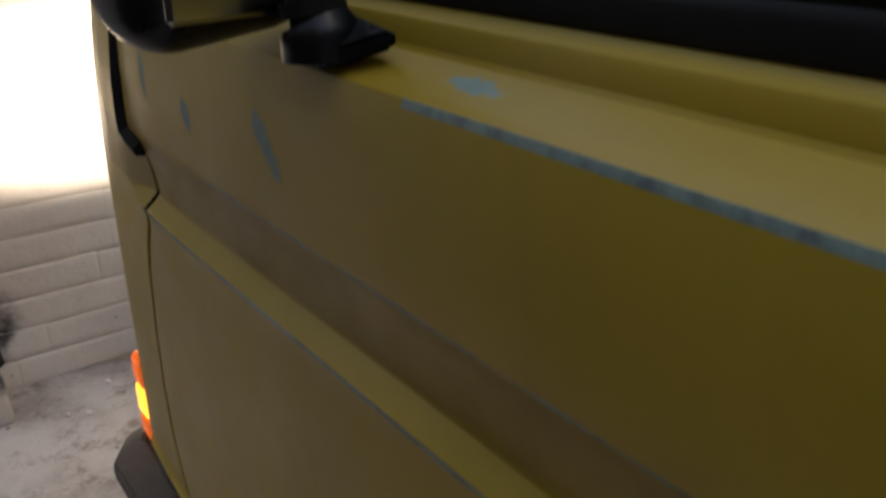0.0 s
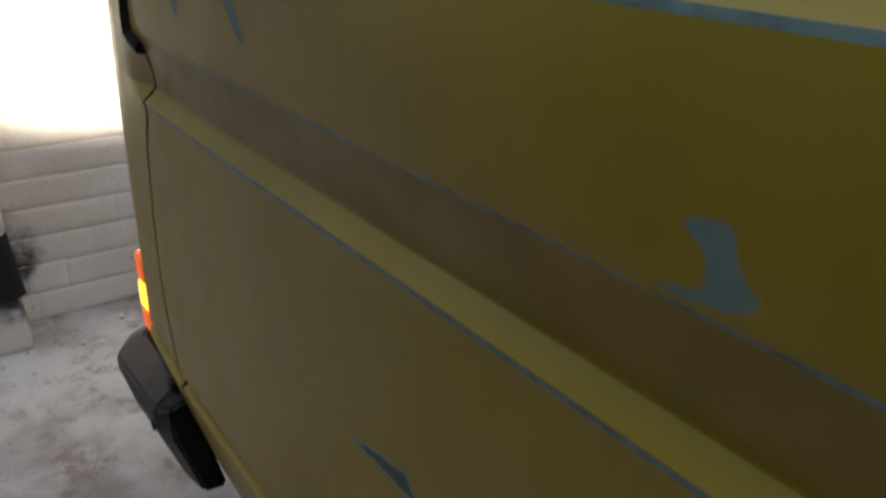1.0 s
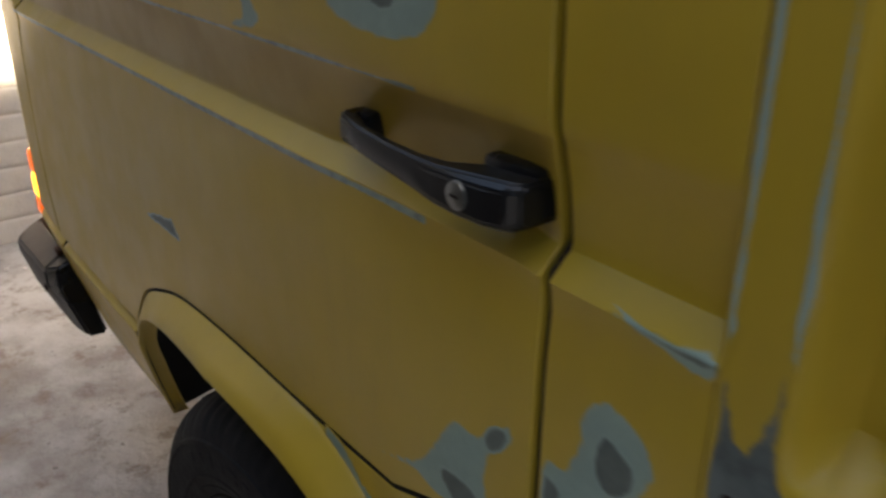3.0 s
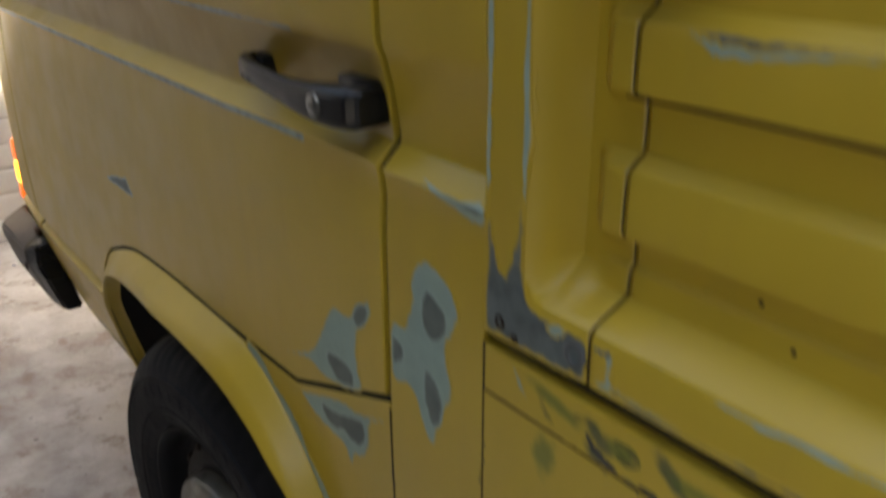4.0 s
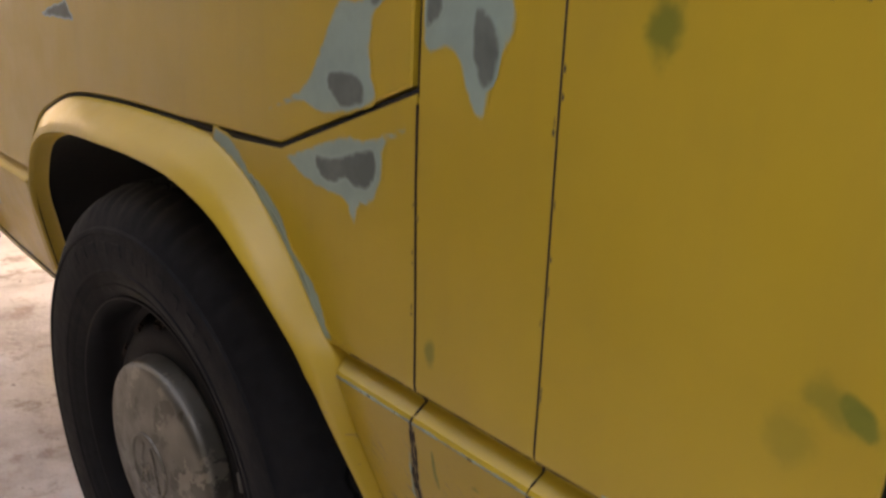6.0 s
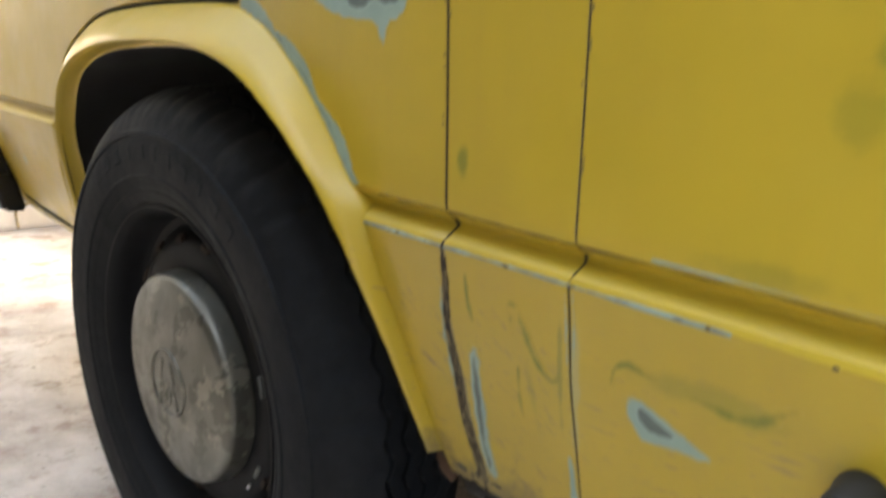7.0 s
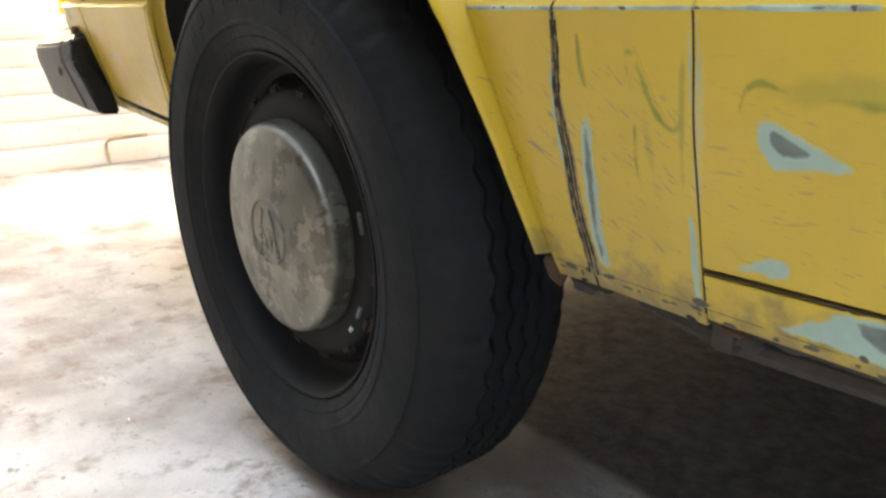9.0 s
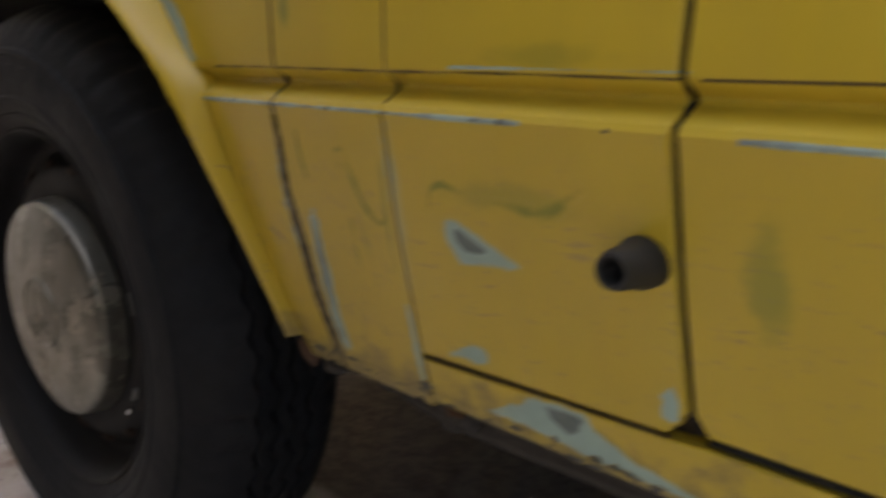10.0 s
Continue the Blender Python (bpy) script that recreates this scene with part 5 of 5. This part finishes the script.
def mirror(d):
    """Wing mirror: a rounded black shell on a bent arm with a flat foot on the shelf."""
    m = new("wing_mirror", None)
    m.parent = truck
    foot = [(-0.392, -0.004, 1.1640), (-0.337, -0.006, 1.1630), (-0.292, 0.020, 1.1800), (-0.340, 0.026, 1.1830), (-0.375, 0.020, 1.1790)]
    verts = [Vector(p) for p in foot] + [Vector(p) + Vector((0.003, -0.002, 0.012)) for p in foot]
    k = len(foot)
    faces = [tuple(reversed(range(k))), tuple(range(k, 2 * k))] + [(i, (i + 1) % k, k + (i + 1) % k, k + i) for i in range(k)]
    me = mesh_of("mirror_foot", verts, faces, M_BLACK, angle=30)
    bm = bmesh.new()
    bm.from_mesh(me)
    bmesh.ops.recalc_face_normals(bm, faces=bm.faces)
    bmesh.ops.bevel(bm, geom=bm.edges[:], offset=0.003, segments=2, affect="EDGES")
    part("mirror_foot", from_bm("mirror_foot", bm, M_BLACK), m)
    tube("mirror_arm", smooth_line([(-0.350, 0.004, 1.168), (-0.352, 0.004, 1.188), (-0.356, 0.002, 1.200), (-0.362, -0.002, 1.228), (-0.376, -0.012, 1.252), (-0.40, -0.03, 1.266)], 4),
         [0.026] * 4 + [0.024, 0.020, 0.0185, 0.0175] + [0.0165] * 13, M_BLACK, m, sides=18)
    tube("arm_collar", [(-0.3555, 0.002, 1.1955), (-0.357, 0.001, 1.2045)], 0.0205, M_SEAL, m, sides=18)
    bm = box(-0.445, -0.375, -0.105, 0.031, 1.177, 1.361, 0.033, 6)
    for v in bm.verts:
        v.co.x -= 0.030 * (1 - ((v.co.z - 1.269) / 0.092) ** 2) * (v.co.x < -0.41)
        v.co.z += 0.10 * (v.co.y + 0.035) * (v.co.z < 1.269)
    turn = Matrix.Rotation(radians(10), 3, "Z")
    bmesh.ops.rotate(bm, verts=bm.verts, cent=(-0.41, -0.045, 1.3), matrix=turn)
    part("mirror_housing", from_bm("mirror_housing", bm, M_BLACK), m)
    bm = box(-0.377, -0.370, -0.093, 0.019, 1.194, 1.347, 0.003, 1)
    bmesh.ops.rotate(bm, verts=bm.verts, cent=(-0.41, -0.045, 1.3), matrix=turn)
    part("mirror_glass", from_bm("mirror_glass", bm, M_CHROME), m, "mirror glass")


def window(d):
    """The door's glass in its black rubber seal."""
    x0, x1 = -0.80, 0.41
    bm = box(x0, x1, 0.0455, 0.068, 1.2010, 1.224, 0.005, 3)
    part("window_seal", from_bm("window_seal", bm, M_SEAL), d, "black rubber window seal")
    verts = [(x0 + 0.02, 0.056, 1.222), (x1 - 0.02, 0.056, 1.222), (x1 - 0.05, 0.150, 1.70), (x0 + 0.33, 0.150, 1.70)]
    verts += [(x, y + 0.004, z) for x, y, z in verts]
    faces = [(0, 1, 2, 3), (7, 6, 5, 4), (0, 4, 5, 1), (1, 5, 6, 2), (2, 6, 7, 3), (3, 7, 4, 0)]
    g = part("window_glass", mesh_of("window_glass", verts, faces, M_GLASS, smooth=False), d, "side window glass")
    g.visible_shadow = False
    verts = [(x0 - 0.04, 0.06, 1.225), (x0 + 0.02, 0.06, 1.225), (x0 + 0.33, 0.152, 1.70), (x0 + 0.29, 0.152, 1.74), (x1 - 0.01, 0.152, 1.74), (x1 - 0.05, 0.152, 1.70), (x1 - 0.02, 0.06, 1.225), (x1 + 0.03, 0.06, 1.225)]
    back = [(x, y + 0.04, z) for x, y, z in verts]
    k = len(verts)
    faces = [(0, 1, 2, 3), (3, 2, 5, 4), (4, 5, 6, 7)]
    faces += [tuple(i + k for i in reversed(f)) for f in faces]
    for i, j in ((0, 3), (3, 4), (4, 7), (6, 5), (5, 2), (2, 1)):
        faces.append((i, j, j + k, i + k))
    part("window_frame", mesh_of("window_frame", verts + back, faces, M_YELLOW, smooth=False), d)


def bumper():
    b = new("front_bumper", None)
    b.parent = truck
    # each loop: top inside, top outside, waist, bottom outside, bottom inside
    near = [((-0.805, 0.022, 0.490), (-0.800, -0.010, 0.482), (-0.790, -0.014, 0.440), (-0.757, 0.014, 0.346), (-0.757, 0.050, 0.344)),
            ((-0.846, 0.020, 0.494), (-0.832, -0.027, 0.470), (-0.828, -0.026, 0.440), (-0.806, 0.004, 0.348), (-0.804, 0.050, 0.346)),
            ((-1.035, 0.022, 0.494), (-1.046, -0.027, 0.460), (-1.046, -0.026, 0.434), (-1.040, -0.006, 0.358), (-1.030, 0.040, 0.356)),
            ((-1.075, 0.055, 0.494), (-1.100, 0.010, 0.462), (-1.100, 0.010, 0.434), (-1.086, 0.022, 0.358), (-1.066, 0.055, 0.356)),
            ((-1.090, 0.140, 0.494), (-1.134, 0.100, 0.464), (-1.132, 0.100, 0.434), (-1.112, 0.105, 0.360), (-1.085, 0.120, 0.358))]

    def swept(name, loops, mat, label):
        r = 5
        verts = [p for loop in loops for p in loop]
        faces = [(i * r + k, i * r + (k + 1) % r, (i + 1) * r + (k + 1) % r, (i + 1) * r + k) for i in range(len(loops) - 1) for k in range(r)]
        faces += [tuple(range(r)), tuple(range((len(loops) - 1) * r, len(loops) * r))]
        me = mesh_of(name, verts, faces, mat, angle=40)
        bm = bmesh.new()
        bm.from_mesh(me)
        bmesh.ops.recalc_face_normals(bm, faces=bm.faces)
        bmesh.ops.bevel(bm, geom=[e for e in bm.edges if e.calc_face_angle(0) > 0.35], offset=0.005, segments=3, affect="EDGES")
        bm.to_mesh(me)
        bm.free()
        me.polygons.foreach_set("use_smooth", [True] * len(me.polygons))
        me.set_sharp_from_angle(angle=radians(30))
        return part(name, me, b, label)

    far = [[(x, 1.80 - y, z) for x, y, z in loop] for loop in reversed(near)]
    swept("bumper_bar", near[1:] + far[:-1], M_GREYPLASTIC, "faded dusty grey bumper bar")
    swept("end_cap", near[:2], M_BLACK, "black plastic bumper end cap")
    swept("end_cap", far[-2:], M_BLACK, "black plastic bumper end cap")
    # the bolt in the bar and the bracket that holds it to the body
    turned("bolt_hole", [(0.0001, 0.002), (0.006, 0.002), (0.007, -0.001), (0.009, -0.0012), (0.010, 0.001)], M_GAP, b, (-0.868, -0.0225, 0.420), sides=16)
    part("bracket", from_bm("bracket", box(-0.862, -0.838, 0.004, 0.030, 0.486, 0.500, 0.003), M_RUST), b, "rusty bumper bracket")


def indicator():
    i = new("front_indicator", None)
    i.parent = truck
    for name, z0, z1, mat in (("lens_top", 0.606, 0.654, M_AMBER), ("lit_lens", 0.556, 0.6065, M_BULB), ("lens_foot", 0.518, 0.5565, M_AMBER)):
        bm = box(-1.034, -0.968, 0.017, 0.15, z0, z1, 0.009, 3)
        for v in bm.verts:
            if v.co.x < -1.0:
                v.co.x += 0.45 * max(0, 0.06 - v.co.y)
        part(name, from_bm(name, bm, mat), i, "amber turn signal lens" if name != "lit_lens" else "glowing amber turn signal lens")


def headlights():
    """Round lamps in the nose, switched on."""
    for y in (0.34, 1.46):
        h = new("headlight", None)
        h.parent = truck
        h.matrix_basis = pose(-1.02, y, 0.79, 0, 0, -90)
        turned("chrome_ring", [(0.080, 0.004), (0.094, 0.002), (0.098, -0.006), (0.094, -0.014), (0.086, -0.012), (0.084, 0.002)], M_CHROME, h, (0, 0, 0), sides=48)
        turned("lens", [(0.086, -0.008), (0.070, -0.018), (0.045, -0.025), (0.0001, -0.028)], M_HEADLAMP, h, (0, 0, 0), "lit headlight lens", sides=48)


def cab_rest():
    """The parts of the cab and bed that close it: nose, roof, far side, floor, bed."""
    W = 1.80
    verts = [(-1.018, 0.10, 0.34), (-1.018, W - 0.10, 0.34), (-1.018, W - 0.10, 1.22), (-1.018, 0.10, 1.22)]
    bm = box(-1.02, -0.99, 0.085, W - 0.085, 0.34, 1.225, 0.01)
    part("nose_panel", from_bm("nose_panel", bm, M_YELLOW), truck)
    def quad(name, vs, mat, thick, label=""):
        v = [Vector(p) for p in vs]
        nrm = (v[1] - v[0]).cross(v[2] - v[0]).normalized() * thick
        me = mesh_of(name, v + [p + nrm for p in v], [(0, 1, 2, 3), (7, 6, 5, 4), (0, 4, 5, 1), (1, 5, 6, 2), (2, 6, 7, 3), (3, 7, 4, 0)], mat, smooth=False)
        return part(name, me, truck, label)
    g = quad("windscreen", [(-1.0, 0.10, 1.23), (-1.0, W - 0.10, 1.23), (-0.60, W - 0.2, 1.76), (-0.60, 0.2, 1.76)], M_GLASS, 0.005)
    g.visible_shadow = False
    bm = box(-0.66, 0.57, 0.13, W - 0.13, 1.735, 1.86, 0.055, 5)
    part("roof", from_bm("roof", bm, M_YELLOW), truck)
    bm = box(0.54, 0.565, 0.07, W - 0.07, 0.5, 1.80, 0.005)
    part("cab_rear_wall", from_bm("cab_rear_wall", bm, M_YELLOW), truck)
    bm = box(0.41, 0.565, 0.05, 0.17, 1.222, 1.76, 0.02)
    part("rear_pillar", from_bm("rear_pillar", bm, M_YELLOW), truck)
    bm = box(-1.0, 0.565, W - 0.10, W, 0.36, 1.76, 0.03)
    part("far_side", from_bm("far_side", bm, M_YELLOW), truck)
    bm = box(-0.98, 0.53, 0.06, W - 0.1, 0.70, 0.74, 0.0)
    part("cab_floor", from_bm("cab_floor", bm, M_DARKIN, smooth=False), truck)
    bm = box(-0.98, -0.75, 0.12, W - 0.12, 0.74, 1.20, 0.03)
    part("dashboard", from_bm("dashboard", bm, M_DARKIN), truck)
    bm = box(0.575, 3.28, 0.045, W - 0.03, 0.84, 0.90, 0.0)
    part("bed_floor", from_bm("bed_floor", bm, M_UNDER, smooth=False), truck)
    bm = box(0.575, 3.30, W - 0.04, W, 0.38, 1.32, 0.01)
    part("far_bed_side", from_bm("far_bed_side", bm, M_YELLOW), truck)
    bm = box(3.27, 3.30, 0.03, W - 0.03, 0.45, 1.32, 0.01)
    part("tailgate", from_bm("tailgate", bm, M_YELLOW), truck)
    # underbody
    bm = box(0.42, 2.0, 0.10, W - 0.12, 0.36, 0.42, 0.01)
    part("underbody", from_bm("underbody", bm, M_UNDER), truck, "dark coated underbody")
    bm = box(-0.95, -0.42, 0.10, W - 0.12, 0.37, 0.42, 0.01)
    part("front_underbody", from_bm("front_underbody", bm, M_UNDER), truck)
    bm = box(-0.10, 0.10, 0.22, W - 0.22, 0.28, 0.36, 0.02)
    part("front_axle", from_bm("front_axle", bm, M_UNDER), truck)


def under_sill():
    """Rusty jacking rail and brackets below the sill."""
    rnd_ = random.Random(11)
    rail = tube("jack_rail", [(0.485, 0.072, 0.3345), (0.505, 0.074, 0.3285), (0.535, 0.077, 0.3235), (0.560, 0.079, 0.3225), (0.66, 0.080, 0.3255), (0.9, 0.082, 0.327), (1.6, 0.085, 0.329), (1.95, 0.085, 0.333)], [0.006, 0.008, 0.009] + [0.0105] * 5, M_RAIL, truck, "dirty black jacking rail under the sill")
    # ragged lower flange of the sill
    verts, faces = [], []
    xs = np.arange(0.40, 1.97, 0.006)
    for i, x in enumerate(xs):
        drop = 0.0035 * noise.noise(Vector((x * 60, 0, 0))) + 0.0025 * noise.noise(Vector((x * 190, 3, 0)))
        low = 0.3375 + drop * (1 if x < 0.62 else 0.25) - 0.008 * max(0, 1 - abs(x - 0.44) / 0.03)
        for y, z in ((0.0515, 0.349), (0.0545, 0.3445), (0.0575, low), (0.0605, low), (0.0605, 0.349)):
            verts.append((x, y, z))
        if i:
            faces += [((i - 1) * 5 + j, (i - 1) * 5 + j + 1, i * 5 + j + 1, i * 5 + j) for j in range(4)]
    part("sill_flange", mesh_of("sill_flange", verts, faces, M_RAIL, angle=40), truck, "ragged dirty sill flange")
    for k in range(24):
        x = rnd_.choice((rnd_.uniform(0.39, 0.58), rnd_.uniform(0.54, 0.575), rnd_.uniform(0.42, 0.47)))
        bm = bmesh.new()
        bmesh.ops.create_icosphere(bm, subdivisions=2, radius=rnd_.uniform(0.0025, 0.0065), matrix=Matrix.LocRotScale((x, rnd_.uniform(0.056, 0.075), rnd_.uniform(0.330, 0.343)), Euler((rnd_.random(), rnd_.random(), 0)), (rnd_.uniform(1, 2.6), 1, rnd_.uniform(0.4, 0.9))))
        for v in bm.verts:
            v.co += Vector((1, 1, 1)) * 0.0025 * noise.noise(v.co * 300)
        part("rust_scale", from_bm("rust_scale", bm, M_RUST if k % 3 == 0 else M_RAIL, smooth=False), truck)
    for x, z0 in ((0.484, 0.328), (0.548, 0.318)):
        part("jack_bracket", from_bm("jack_bracket", box(x, x + 0.018, 0.060, 0.092, z0, 0.345, 0.004), M_RAIL), truck)
    # cracked sealant along the seam
    rnd = random.Random(3)
    verts, faces = [], []
    for i, z in enumerate(np.arange(0.345, 0.533, 0.002)):
        f = (0.533 - z) / 0.19
        wide, mid = 0.005 + 0.009 * min(1, 1.6 * f), table(z, [(b, a) for a, b in SEAM1]) + 0.0008 * math.sin(z * 90)
        for j in range(9):
            x = mid + (j / 8 - 0.5) * wide + rnd.uniform(-0.0005, 0.0005)
            ridge = rnd.uniform(0.0003, 0.0008) if 0 < j < 8 else -0.0001
            if j in (3, 6):
                ridge = 0.0002
            verts.append((x, side(x, z) - ridge, z))
            if i and j:
                a = (i - 1) * 9 + j - 1
                faces.append((a, a + 1, a + 10, a + 9))
    part("sealant_strip", mesh_of("sealant_strip", verts, faces, M_SEALANT, smooth=False), truck, "cracked brown sealant along the seam")
    for k in (0, 0.5, 1):
        pts = []
        for z in np.arange(0.347, 0.528, 0.006):
            f = (0.533 - z) / 0.19
            x = table(z, [(b, a) for a, b in SEAM1]) + 0.0008 * math.sin(z * 90) + (k - 0.5) * (0.004 + 0.004 * f) + rnd.uniform(-0.0005, 0.0005)
            pts.append((x, side(x, z) + 0.0001, z))
        tube("sealant_crack", pts, [0.0006 + 0.0009 * rnd.random() for _ in pts], M_GAP, truck, sides=6)


wheel_arch()
DOOR = cab_side()
backing()
gaps()
bed_side()
dropside()
wheel(0.0430)
door_handle(DOOR)
patches(DOOR)
latch()
hinge()
stop()
mirror(DOOR)
window(DOOR)
bumper()
indicator()
headlights()
cab_rest()
under_sill()
